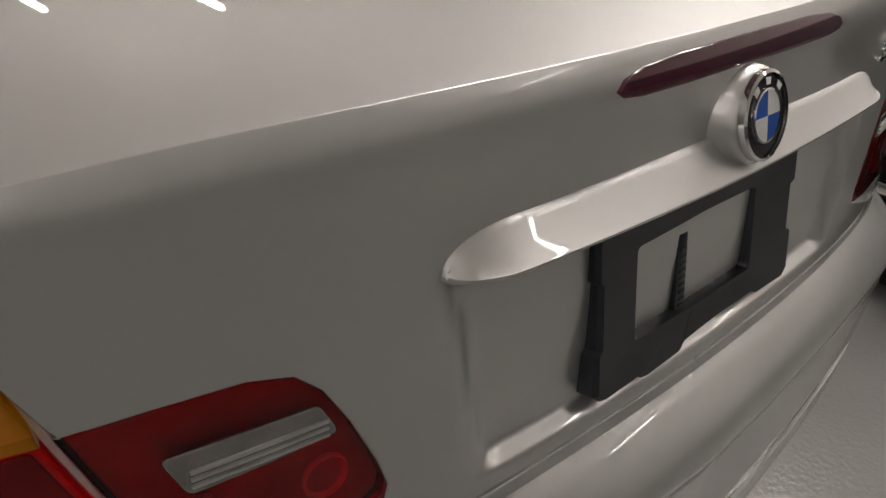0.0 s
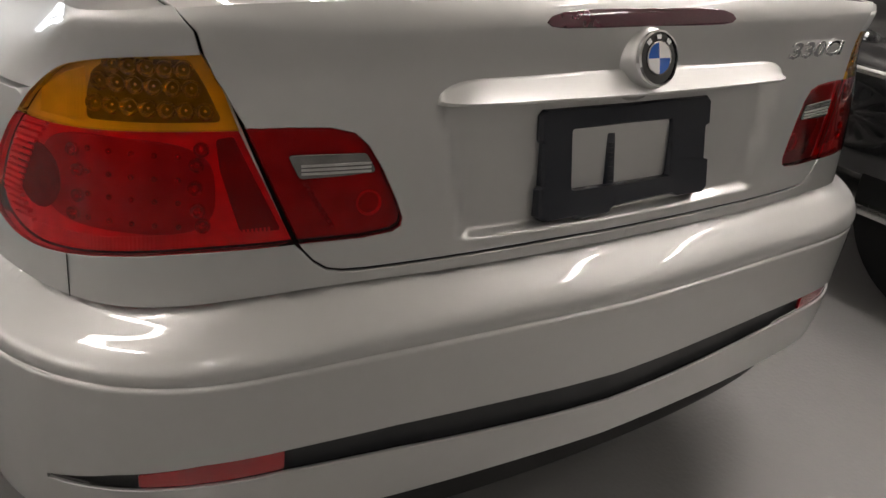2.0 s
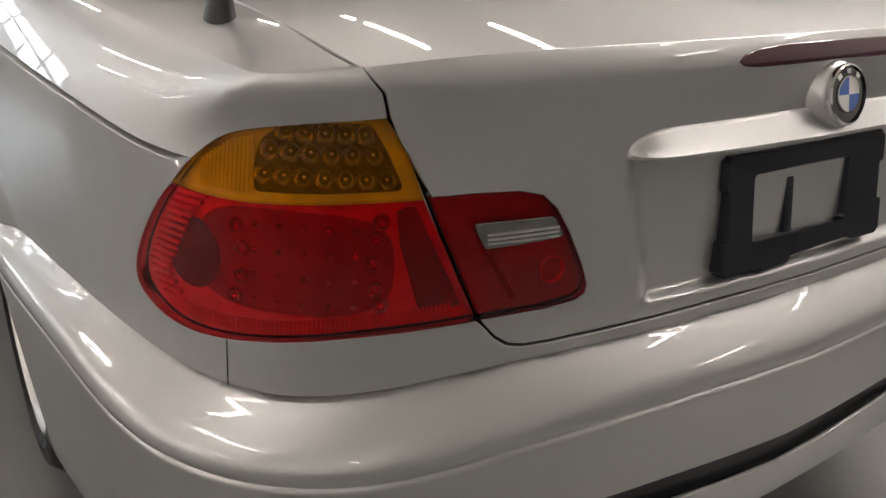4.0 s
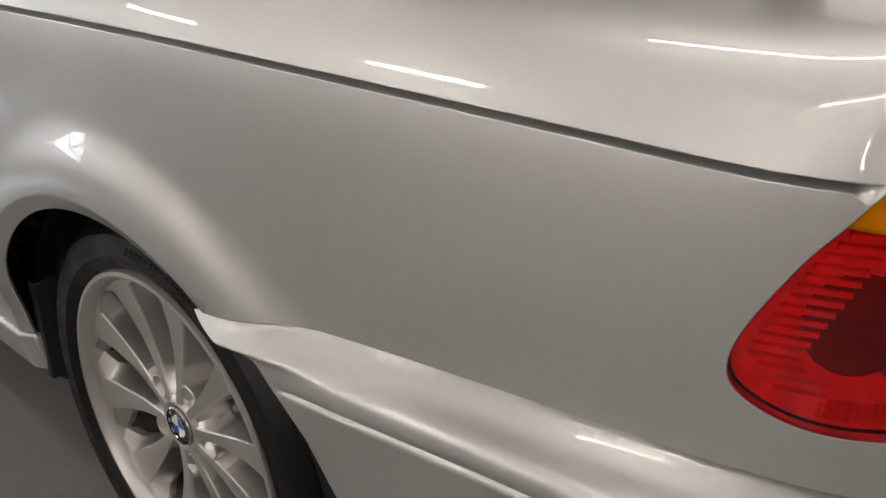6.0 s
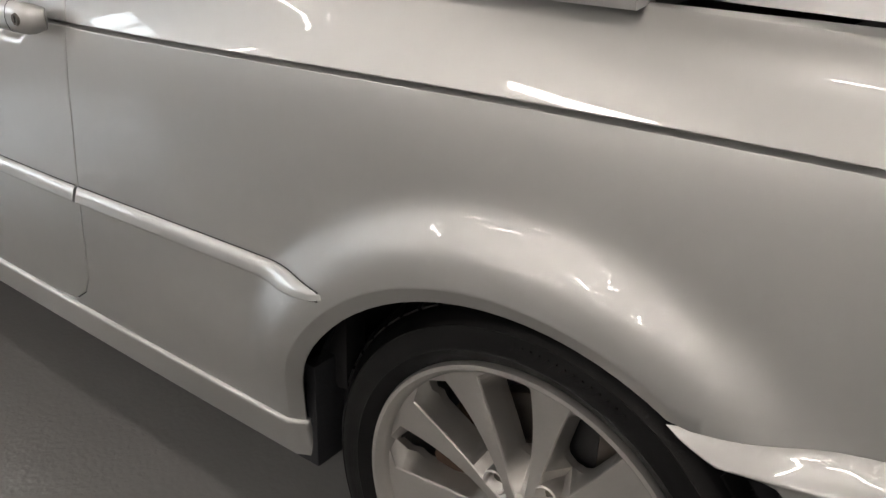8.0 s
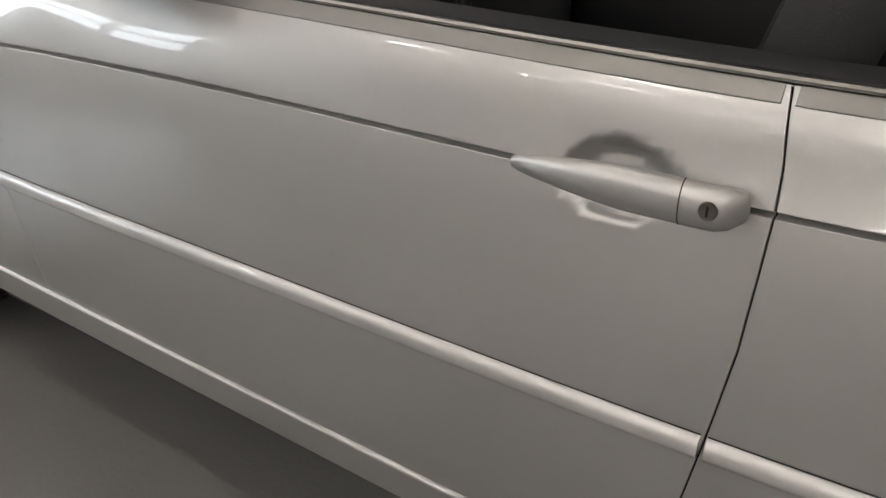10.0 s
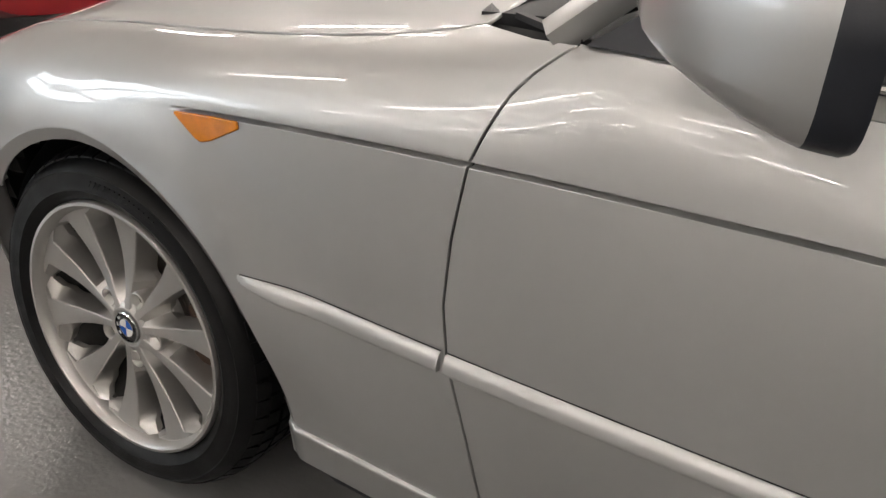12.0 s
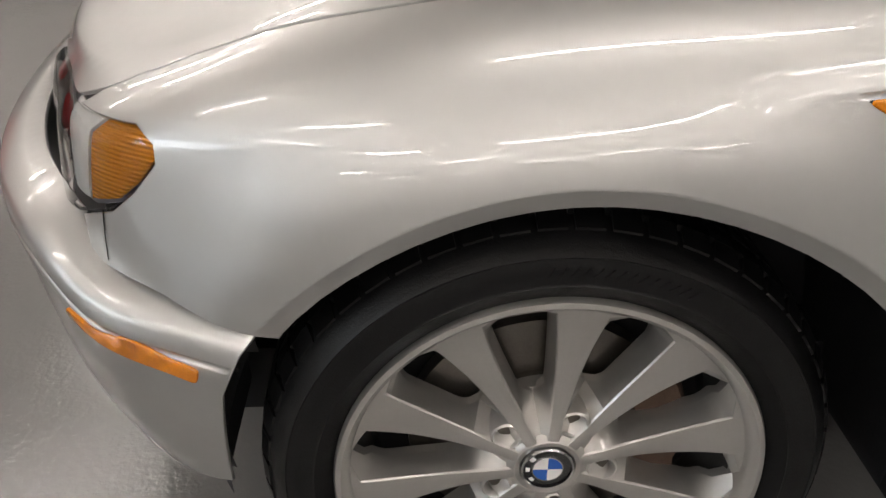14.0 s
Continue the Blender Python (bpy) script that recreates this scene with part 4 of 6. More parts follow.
def badge(parent, m, r, flip=False, bezel=False):
    """A round emblem: dark ring with light marks, and a disc in blue and white quarters."""
    def ringed(name, r0, r1, z0, z1, material, a0=0.0, a1=360.0, steps=40, owner=parent):
        bm = bmesh.new()
        n = max(3, int(steps * (a1 - a0) / 360))
        tops = []
        for i in range(n + 1):
            a = radians(a0 + (a1 - a0) * i / n)
            c, s_ = math.cos(a), math.sin(a)
            tops.append([bm.verts.new((c * r0, s_ * r0, z1)), bm.verts.new((c * r1, s_ * r1, z0 + (z1 - z0) * 0.8)), bm.verts.new((c * r1, s_ * r1, z0))])
        for p, q in zip(tops, tops[1:]):
            for i in range(2):
                bm.faces.new((p[i], p[i + 1], q[i + 1], q[i]))
        bmesh.ops.remove_doubles(bm, verts=bm.verts, dist=1e-6)
        bmesh.ops.transform(bm, matrix=m, verts=bm.verts)
        if m.determinant() < 0:
            bmesh.ops.reverse_faces(bm, faces=bm.faces)
        return part(name, bm, material, owner)
    disc = ringed("roundel", 0.0, r, -0.004, 0.0008, BADGE_BLACK)
    disc["label"] = "round emblem with blue and white quarters in a black ring"
    for k in range(4):
        ringed("quarter", 0.0, r * 0.58, 0.0008, 0.0018, BADGE_BLUE if k % 2 else BADGE_WHITE, 90 * k, 90 * k + 90, owner=disc)
    ringed("inner_ring", r * 0.575, r * 0.62, 0.0006, 0.0021, CHROME, owner=disc)
    ringed("outer_ring", r * 0.955, r * 1.03, -0.004, 0.0024, CHROME, owner=disc)
    for a in (130, 90, 50):
        ringed("mark", r * 0.70, r * 0.86, 0.0006, 0.0018, BADGE_WHITE, a - 8, a + 8, owner=disc)
    return disc


WHEEL_X, REAR_HUB_Z, FRONT_HUB_Z = 0.806, 0.309, 0.312
build_wheel((-WHEEL_X, -0.002, REAR_HUB_Z), radians(24), "left", "ten-spoke silver alloy rear wheel with a black tyre")
build_wheel((-WHEEL_X, 2.724, FRONT_HUB_Z), radians(24), "left", "ten-spoke silver alloy front wheel with a black tyre")
build_wheel((WHEEL_X, -0.002, REAR_HUB_Z), radians(20), "right", "ten-spoke silver alloy rear wheel with a black tyre")
build_wheel((WHEEL_X, 2.724, FRONT_HUB_Z), radians(30), "right", "ten-spoke silver alloy front wheel with a black tyre")


def wheel_well(k, side):
    """The dark liner of a wheel opening, and its flap."""
    cy, cz, r = ARCHES[k]
    bm = bmesh.new()
    lathe(bm, [(r + 0.010, 0.0), (r + 0.022, 0.02), (r + 0.025, 0.30), (0.05, 0.32)], 40, arc=0.53, m=Matrix.Rotation(radians(-5), 4, "X"))
    bmesh.ops.transform(bm, matrix=Matrix.Translation((-0.825 if k == 0 else -0.772, cy, cz)), verts=bm.verts)
    if k == 0:
        box(bm, (-0.83, cy + r - 0.014, 0.245), (-0.60, cy + r + 0.006, cz + 0.12), 0.004)
    if side > 0:
        bmesh.ops.transform(bm, matrix=Matrix.Diagonal((-1, 1, 1, 1)), verts=bm.verts)
        bmesh.ops.reverse_faces(bm, faces=bm.faces)
    part("wheel_arch_liner", bm, LINER, car, "black plastic wheel arch liner")


for k in (0, 1):
    for side in (-1, 1):
        wheel_well(k, side)


def underbody():
    bm = bmesh.new()
    box(bm, (-0.56, -0.85, 0.19), (0.56, 3.15, 0.30), 0.02)
    box(bm, (-0.80, 0.36, 0.20), (0.80, 2.30, 0.30), 0.02)
    part("underbody", bm, LINER, car, "dark underbody")


underbody()


# ---- tail lamps ----
def lamp_cells(name, cells, material, parent, half, lift=-0.011):
    """Small bowls set into the lamp, one object for each."""
    for s, z, r in cells:
        h = float(height(s, z))
        c, n = skin(np.array([s]), np.array([h]), lift)[0], skin_normal(np.array([s]), np.array([h]))[0]
        m = Matrix.Translation(c) @ Vector(n).to_track_quat("X", "Z").to_matrix().to_4x4()
        bm = bmesh.new()
        lathe(bm, [(0.0, -r * 0.25), (r * 0.18, -r * 0.30), (r * 0.26, -r * 0.55), (r * 0.60, -r * 0.45), (r * 0.86, -r * 0.1), (r * 0.98, r * 0.12), (r * 1.06, r * 0.05), (r * 1.10, -r * 0.5)], 14)
        bmesh.ops.transform(bm, matrix=m, verts=bm.verts)
        if half == "right":
            bmesh.ops.transform(bm, matrix=Matrix.Diagonal((-1, 1, 1, 1)), verts=bm.verts)
        bmesh.ops.recalc_face_normals(bm, faces=bm.faces)
        part(name, bm, material, parent)


def mirrored(bm, half):
    if half == "right":
        bmesh.ops.transform(bm, matrix=Matrix.Diagonal((-1, 1, 1, 1)), verts=bm.verts)
    bmesh.ops.recalc_face_normals(bm, faces=bm.faces)


def build_tail_lamp(half):
    pts = LAMP_OUTER
    split = [(0.8045, 0.8085), (0.758, 0.8065), (0.715, 0.8075), (0.637, 0.8125), (0.547, 0.8165)]
    amber = [p for p in pts if p[1] > 0.810] + [(s, z + 0.0006) for s, z in split]
    red = [(s, z - 0.0006) for s, z in split[::-1]] + [p for p in pts if p[1] < 0.806]
    lamp = cut_panel("tail_lamp", inset_outline(flat_points(pts), 0.002), car, material=SHELL_DARK, half=half, step=0.02, gap=0.0, lift=-0.028, label="tail lamp with amber upper and red lower lens")
    cut_panel("reflector", inset_outline(flat_points(pts), 0.0012), lamp, material=LAMP_BACK, half=half, step=0.012, gap=0.0, lift=-0.013, label="silvered lamp reflector")
    cut_panel("amber_lens", inset_outline(flat_points(amber), 0.0008), lamp, material=AMBER_LENS, half=half, step=0.012, gap=0.0, lift=0.001, edge=0.0012, depth=0.012, label="amber indicator lens")
    cut_panel("red_lens", inset_outline(flat_points(red), 0.0008), lamp, material=RED_LENS, half=half, step=0.012, gap=0.0, lift=0.001, edge=0.0012, depth=0.012, label="red tail lamp lens")
    # indicator cells: rows of bowls
    cells = []
    for row, (z, s_lo, s_hi, n) in enumerate(((0.876, 0.604, 0.682, 5), (0.857, 0.596, 0.698, 6), (0.834, 0.582, 0.704, 7))):
        cells += [(s_lo + (s_hi - s_lo) * k / (n - 1), z, 0.0092) for k in range(n)]
    lamp_cells("led_bowl", cells, LAMP_BOWL, lamp, half, -0.0065)
    field = [(0.600, 0.8845), (0.650, 0.8825), (0.690, 0.8770), (0.7090, 0.8640), (0.7150, 0.845), (0.7150, 0.816), (0.640, 0.8195), (0.5655, 0.8235), (0.585, 0.862)]
    cut_panel("cell_panel", rounded(flat_points(field), 0.006), lamp, material=CELL_BACK, half=half, step=0.02, gap=0.0, lift=-0.0105, depth=0.002, label="brown panel behind the indicator cells")
    field = [(0.676 + 0.102 * math.copysign(abs(math.cos(a)) ** 0.6, math.cos(a)), 0.7475 + 0.051 * math.copysign(abs(math.sin(a)) ** 0.6, math.sin(a))) for a in np.linspace(0, 2 * math.pi, 40, endpoint=False)]
    cut_panel("lamp_panel", flat_points(field), lamp, material=PANEL_BACK, half=half, step=0.02, gap=0.0, lift=-0.0105, depth=0.002, label="dull panel of the tail light")
    field = [(0.785 + 0.034 * math.cos(a), 0.740 + 0.036 * math.sin(a)) for a in np.linspace(0, 2 * math.pi, 20, endpoint=False)]
    cut_panel("lamp_socket", flat_points(field), lamp, material=SOCKET_BACK, half=half, step=0.02, gap=0.0, lift=-0.0092, depth=0.002, label="dark round socket")
    # plain dark end beside the boot lid
    field = [(0.553, 0.806), (0.570, 0.803), (0.566, 0.770), (0.5555, 0.735), (0.5455, 0.702), (0.503, 0.702)]
    cut_panel("end_panel", rounded(flat_points(field), 0.003), lamp, material=END_BACK, half=half, step=0.02, gap=0.0, lift=-0.0100, depth=0.002, label="dull end of the tail light")
    # two arcs of bowls and a field of small lenses
    cells = [(0.582 + 0.012 * math.cos(t), 0.752 + 0.046 * math.sin(t), 0.0078) for t in np.linspace(-1.15, 1.15, 5)]
    cells += [(0.738 - 0.014 * math.cos(t), 0.745 + 0.040 * math.sin(t), 0.0070) for t in np.linspace(-1.1, 1.1, 4)]
    lamp_cells("led_bowl", cells, LAMP_BOWL, lamp, half, -0.0065)
    cells = [(s, z, 0.0030) for z in (0.785, 0.760, 0.735, 0.708) for s in (0.612, 0.637, 0.662, 0.687, 0.712)]
    lamp_cells("led", cells, LAMP_BOWL, lamp, half, -0.0075)
    # upright flutes along the foot of the lens and in the amber corner
    flutes = bmesh.new()
    for k in range(62):
        s0 = 0.515 + k * 0.0046
        z0 = float(np.interp(s0, [0.515, 0.60, 0.70, 0.80], [0.690, 0.684, 0.671, 0.667]))
        a = [skin(np.array([s0]), np.array([height(s0, z)]).ravel(), -0.0105)[0] for z in (z0, z0 + 0.008, z0 + 0.016)]
        sweep(flutes, a, [(0.0014, -0.001), (0.0004, 0.0022), (-0.0014, -0.001)], up=(0.3, 1, 0))
    for k in range(13):
        s0 = 0.7185 + k * 0.0048
        z1 = float(np.interp(s0, [0.70, 0.747, 0.782, 0.80], [0.874, 0.858, 0.834, 0.815]))
        a = [skin(np.array([s0]), np.array([height(s0, z)]).ravel(), -0.0100)[0] for z in np.linspace(0.812, z1, 4)]
        sweep(flutes, a, [(0.0016, -0.001), (0.0005, 0.0026), (-0.0016, -0.001)], up=(0.3, 1, 0))
    mirrored(flutes, half)
    part("lens_flutes", flutes, LAMP_BACK, lamp, "fine upright flutes inside the lens")
    # ribs along the outer edge
    bm = bmesh.new()
    for k in range(16):
        z = 0.684 + k * 0.0078
        s0 = float(np.interp(z, [0.665, 0.71, 0.78, 0.84, 0.87], [0.815, 0.855, 0.822, 0.775, 0.72])) - 0.004
        a = [skin(np.array([s]), np.array([height(s, z)]).ravel(), -0.010)[0] for s in np.linspace(s0, s0 - 0.034, 6)]
        sweep(bm, a, [(0.003, -0.002), (0.003, 0.0022), (-0.003, 0.0022), (-0.003, -0.002)])
    if half == "right":
        bmesh.ops.transform(bm, matrix=Matrix.Diagonal((-1, 1, 1, 1)), verts=bm.verts)
    bmesh.ops.recalc_face_normals(bm, faces=bm.faces)
    part("lens_ribs", bm, LAMP_BACK, lamp, "fine ribs inside the lens")
    # lamp in the boot lid
    inner = cut_panel("reversing_lamp", inset_outline(flat_points(LAMP_INNER), 0.002), car, material=SHELL_DARK, half=half, step=0.02, gap=0.0, lift=-0.026, label="dark red boot-lid lamp with a clear reversing window")
    cut_panel("reflector", inset_outline(flat_points(LAMP_INNER), 0.0012), inner, material=DARK_BACK, half=half, step=0.015, gap=0.0, lift=-0.012, label="dull reflector")
    window = [(0.494, 0.789), (0.445, 0.7885), (0.405, 0.788), (0.394, 0.7675), (0.438, 0.765), (0.482, 0.764)]
    cut_panel("red_lens", inset_outline(flat_points(LAMP_INNER), 0.0022), inner, material=RED_LENS, half=half, step=0.012, gap=0.0, lift=0.001, edge=0.003, depth=0.012, label="dark red lens")
    cut_panel("clear_window", rounded(flat_points(window), 0.004), inner, material=CLEAR_GREY, half=half, step=0.012, gap=0.0, lift=0.0022, depth=0.003, label="clear reversing window")
    for z in (0.769, 0.7735, 0.778):
        a = [skin(np.array([s]), np.array([height(s, z)]).ravel(), 0.0028)[0] for s in np.linspace(0.481, 0.40, 6)]
        bm = bmesh.new()
        sweep(bm, a, [(0.001, -0.0012), (0.001, 0.0012), (-0.001, 0.0012), (-0.001, -0.0012)])
        if half == "right":
            bmesh.ops.transform(bm, matrix=Matrix.Diagonal((-1, 1, 1, 1)), verts=bm.verts)
        bmesh.ops.recalc_face_normals(bm, faces=bm.faces)
        part("window_rib", bm, DARK_BACK, inner)
    cells = [(0.475 - 0.004 * k, 0.755 - 0.0065 * k, 0.003) for k in range(9)]
    lamp_cells("prism", cells, DARK_BACK, inner, half, -0.008)
    lamp_cells("lamp_bowl", [(0.397, 0.726, 0.015)], LAMP_BACK, inner, half, -0.010)


def inset_outline(points, by):
    return [tuple(p) for p in inset(dense(points, 0.01), by)]


DARK_BACK = make_material("dull_lamp_reflector", (0.42, 0.41, 0.40), rough=0.4, metal=0.5, vary=0.3, vary_scale=40)
CELL_BACK = make_material("lamp_cell_panel", (0.17, 0.165, 0.16), rough=0.35, metal=0.3, vary=0.4, vary_scale=60)
SOCKET_BACK = make_material("lamp_socket", (0.16, 0.16, 0.16), rough=0.25, vary=0.4, vary_scale=60)
END_BACK = make_material("lamp_end_panel", (0.22, 0.218, 0.215), rough=0.35, vary=0.2, vary_scale=40)
PANEL_BACK = make_material("lamp_panel", (0.40, 0.395, 0.39), rough=0.3, metal=0.2, vary=0.25, vary_scale=40)
CLEAR_GREY = make_material("clear_ribbed_window", (0.22, 0.21, 0.20), rough=0.12, metal=0.5, coat=1.0, vary=0.35, vary_scale=25)
for half in ("left", "right"):
    build_tail_lamp(half)


# ---- room ----
def plain(name, lo, hi, material, label, category, bevel=0.0, kind="structure"):
    bm = bmesh.new()
    box(bm, lo, hi, bevel)
    return tagged(part(name, bm, material, None, "", smooth=bevel > 0), label, category, "", kind)


X0, X1, Y0, Y1, H = -16.0, 6.4, -7.5, 9.5, 4.0
plain("floor", (X0 - 0.2, Y0 - 0.2, -0.2), (X1 + 0.2, Y1 + 0.2, 0.0), FLOOR_PAINT, "grey painted concrete garage floor with a dull sheen", "floor")
plain("ceiling", (X0 - 0.2, Y0 - 0.2, H), (X1 + 0.2, Y1 + 0.2, H + 0.2), CEILING_PAINT, "pale ceiling with rows of tube lights", "ceiling")
for name, lo, hi in (("wall_west", (X0 - 0.2, Y0, 0), (X0, Y1, H)), ("wall_east", (X1, Y0, 0), (X1 + 0.2, Y1, H)), ("wall_south", (X0, Y0 - 0.2, 0), (X1, Y0, H)), ("wall_north", (X0, Y1, 0), (X1, Y1 + 0.2, H))):
    plain(name, lo, hi, WALL_PAINT, "pale painted garage wall", "wall")
for name, lo, hi in (("trim_west", (X0, Y0, 0), (X0 + 0.01, Y1, 1.1)), ("trim_east", (X1 - 0.01, Y0, 0), (X1, Y1, 1.1)), ("trim_south", (X0 + 0.01, Y0, 0), (X1 - 0.01, Y0 + 0.01, 1.1)), ("trim_north", (X0 + 0.01, Y1 - 0.01, 0), (X1 - 0.01, Y1, 1.1))):
    plain(name, lo, hi, WALL_DARK, "dark grey painted dado of the wall", "dado")


def tube_light(x, y, z, length):
    """A bare tube on a slim batten that hangs below the ceiling."""
    lamp = tagged(new("tube_light"), "long white ceiling tube light, lit", "ceiling light", "tube lights on the ceiling")
    lamp.location = (x, y, z)
    bm = bmesh.new()
    box(bm, (-0.02, -length / 2, 0.05), (0.02, length / 2, 0.08), 0.006)
    part("batten", bm, WHITE_METAL, lamp)
    for k in (-1, 1):
        bm = bmesh.new()
        box(bm, (-0.004, k * length * 0.4 - 0.004, 0.08), (0.004, k * length * 0.4 + 0.004, H - z))
        part("hanger", bm, WHITE_METAL, lamp)
    bm = bmesh.new()
    box(bm, (-0.026, -length / 2, -0.002), (0.026, length / 2, 0.048), 0.012)
    part("tube", bm, TUBE, lamp, "glowing tube")
    return lamp


TUBE_Z = 3.35
tube = tube_light(-1.75, -4.4, TUBE_Z, 1.15)
for x, ys in ((-1.75, (-4.4, -0.6, 2.6, 5.6)), (1.5, (5.6, 7.6)), (2.7, (5.0, 6.4)), (2.4, (-2.8,)), (4.3, (-5.4, -2.8, 1.2, 5.0)),
              (-4.2, (-5.6, -2.0, 1.6, 5.2)), (-6.6, (-4.4, -2.0, 0.4, 2.8, 5.2, 7.6)), (-9.0, (-5.6, -2.4, 0.8, 4.0, 7.2)), (-11.6, (-4.4, -0.8, 2.8, 6.4)), (-14.2, (-2.6, 1.0, 4.6))):
    for y in ys:
        if (x, y) != (-1.75, -4.4):
            copy_thing(tube, Matrix.Translation((x, y, TUBE_Z)))


def panel_light(x, y, z):
    """A wide flat light with a glowing face in a white tray."""
    lamp = tagged(new("panel_light"), "wide white ceiling panel light, lit", "ceiling light", "panel lights over the next bay")
    lamp.location = (x, y, z)
    bm = bmesh.new()
    box(bm, (-0.19, -0.64, 0.012), (0.19, 0.64, 0.07), 0.01)
    part("tray", bm, WHITE_METAL, lamp)
    bm = bmesh.new()
    box(bm, (-0.16, -0.60, 0.0), (0.16, 0.60, 0.010), 0.003)
    part("diffuser", bm, TUBE, lamp, "glowing diffuser")
    for k in (-0.5, 0.5):
        bm = bmesh.new()
        box(bm, (-0.004, k - 0.004, 0.07), (0.004, k + 0.004, H - z))
        part("hanger", bm, WHITE_METAL, lamp)
    return lamp


panel = panel_light(1.7, -0.45, TUBE_Z)
for x, y in ((2.6, -0.45), (3.5, -0.45)):
    copy_thing(panel, Matrix.Translation((x, y, TUBE_Z)))


def glazed_door(name, width, high, cols, rows, lit, m):
    """A sectional garage door with a grid of daylit panes, built along x from 0 and facing -y."""
    door = tagged(new(name), "white sectional garage door with daylit panes", "garage door", "", "structure")
    bm = bmesh.new()
    for k in range(rows + 1):
        z = high * k / rows
        box(bm, (0, -0.07, max(z - 0.05, 0.0)), (width, -0.012, z + 0.05), 0.005, m)
    for k in range(cols + 1):
        x = width * k / cols
        box(bm, (x - 0.05, -0.068, 0), (x + 0.05, -0.013, high), 0.005, m)
    part("door_frame", bm, WHITE_METAL, door)
    for r in range(rows):
        for k in range(cols):
            bm = bmesh.new()
            xa, za = width * k / cols + 0.05, high * r / rows + 0.05
            box(bm, (xa, -0.04, za), (xa + width / cols - 0.1, -0.02, za + high / rows - 0.1), 0, m)
            part("pane", bm, WINDOW_GLOW if r in lit else WHITE_METAL, door)


glazed_door("door_1", 4.8, 3.2, 5, 6, (3, 4), Matrix.Translation((-7.4, Y1, 0)))


# ---- trim and fittings of the car ----
def on_flank(y, z, lift=0.0):
    s = float(s_at_y(y))
    return Vector(skin(np.array([s]), np.array([float(height(s, z))]), lift)[0])


strip_mid = Spline([0.20, 0.30, 0.78, 1.4, 2.07, 2.40], [0.5735, 0.573, 0.560, 0.5535, 0.5485, 0.5515])


def rub_strip(y0, y1, parent, half, taper0=False, taper1=False):
    """A raised moulding along the flank, wedge-shaped with its thick edge below; its free ends run out to a slanting tip."""
    bm = bmesh.new()
    rings = []
    a, b = (y0 - 0.055 if taper0 else y0), (y1 + 0.055 if taper1 else y1)
    for y in np.linspace(a, b, 50):
        end = 1.0
        if taper0:
            end = min(end, (y - a) / 0.075)
        if taper1:
            end = min(end, (b - y) / 0.075)
        end = max(0.0, min(1.0, end)) ** 0.6
        mid = float(strip_mid(y)) + 0.004 * (1 - end)
        top, low = mid + 0.0125 * (0.25 + 0.75 * end), mid - 0.0125 * (0.25 + 0.75 * end)
        deep = 0.0100 * end + 0.0006
        rows = [(top, -0.001), (top, 0.0012 * end + 0.0002), (top - 0.0030 * end, 0.0048 * end + 0.0004), (mid, deep * 0.80), (low + 0.0055 * end, deep * 0.98), (low + 0.0028 * end, deep), (low + 0.0008, deep * 0.90), (low, deep * 0.70), (low - 0.0002, -0.001)]
        rings.append([bm.verts.new(on_flank(y, z, out)) for z, out in rows])
    n = len(rings[0])
    for r0, r1 in zip(rings, rings[1:]):
        for i in range(n - 1):
            bm.faces.new((r0[i], r0[i + 1], r1[i + 1], r1[i]))
    bm.faces.new(rings[0])
    bm.faces.new(rings[-1])
    mirrored(bm, half)
    strip = part("rub_strip", bm, PAINT, parent, "silver rubbing strip")
    # added dark sheet that draws the thin line of shade round the strip
    bm = bmesh.new()
    rows = []
    for y in np.linspace(a + (0.004 if taper0 else 0), b - (0.004 if taper1 else 0), 40):
        end = 1.0
        if taper0:
            end = min(end, (y - a) / 0.075)
        if taper1:
            end = min(end, (b - y) / 0.075)
        end = max(0.0, min(1.0, end)) ** 0.6
        mid, wide = float(strip_mid(y)) + 0.004 * (1 - end), 0.0125 * (0.25 + 0.75 * end) + 0.0014
        rows.append([bm.verts.new(on_flank(y, z, out)) for z, out in ((mid + wide, -0.001), (mid + wide, 0.0008), (mid - wide, 0.0016), (mid - wide, -0.001))])
    for r0, r1 in zip(rows, rows[1:]):
        for i in range(3):
            bm.faces.new((r0[i], r0[i + 1], r1[i + 1], r1[i]))
    mirrored(bm, half)
    part("strip_shade", bm, BLACK_TRIM, car if parent is not car else parent, "thin dark sheet for the shade line round the strip").parent = strip


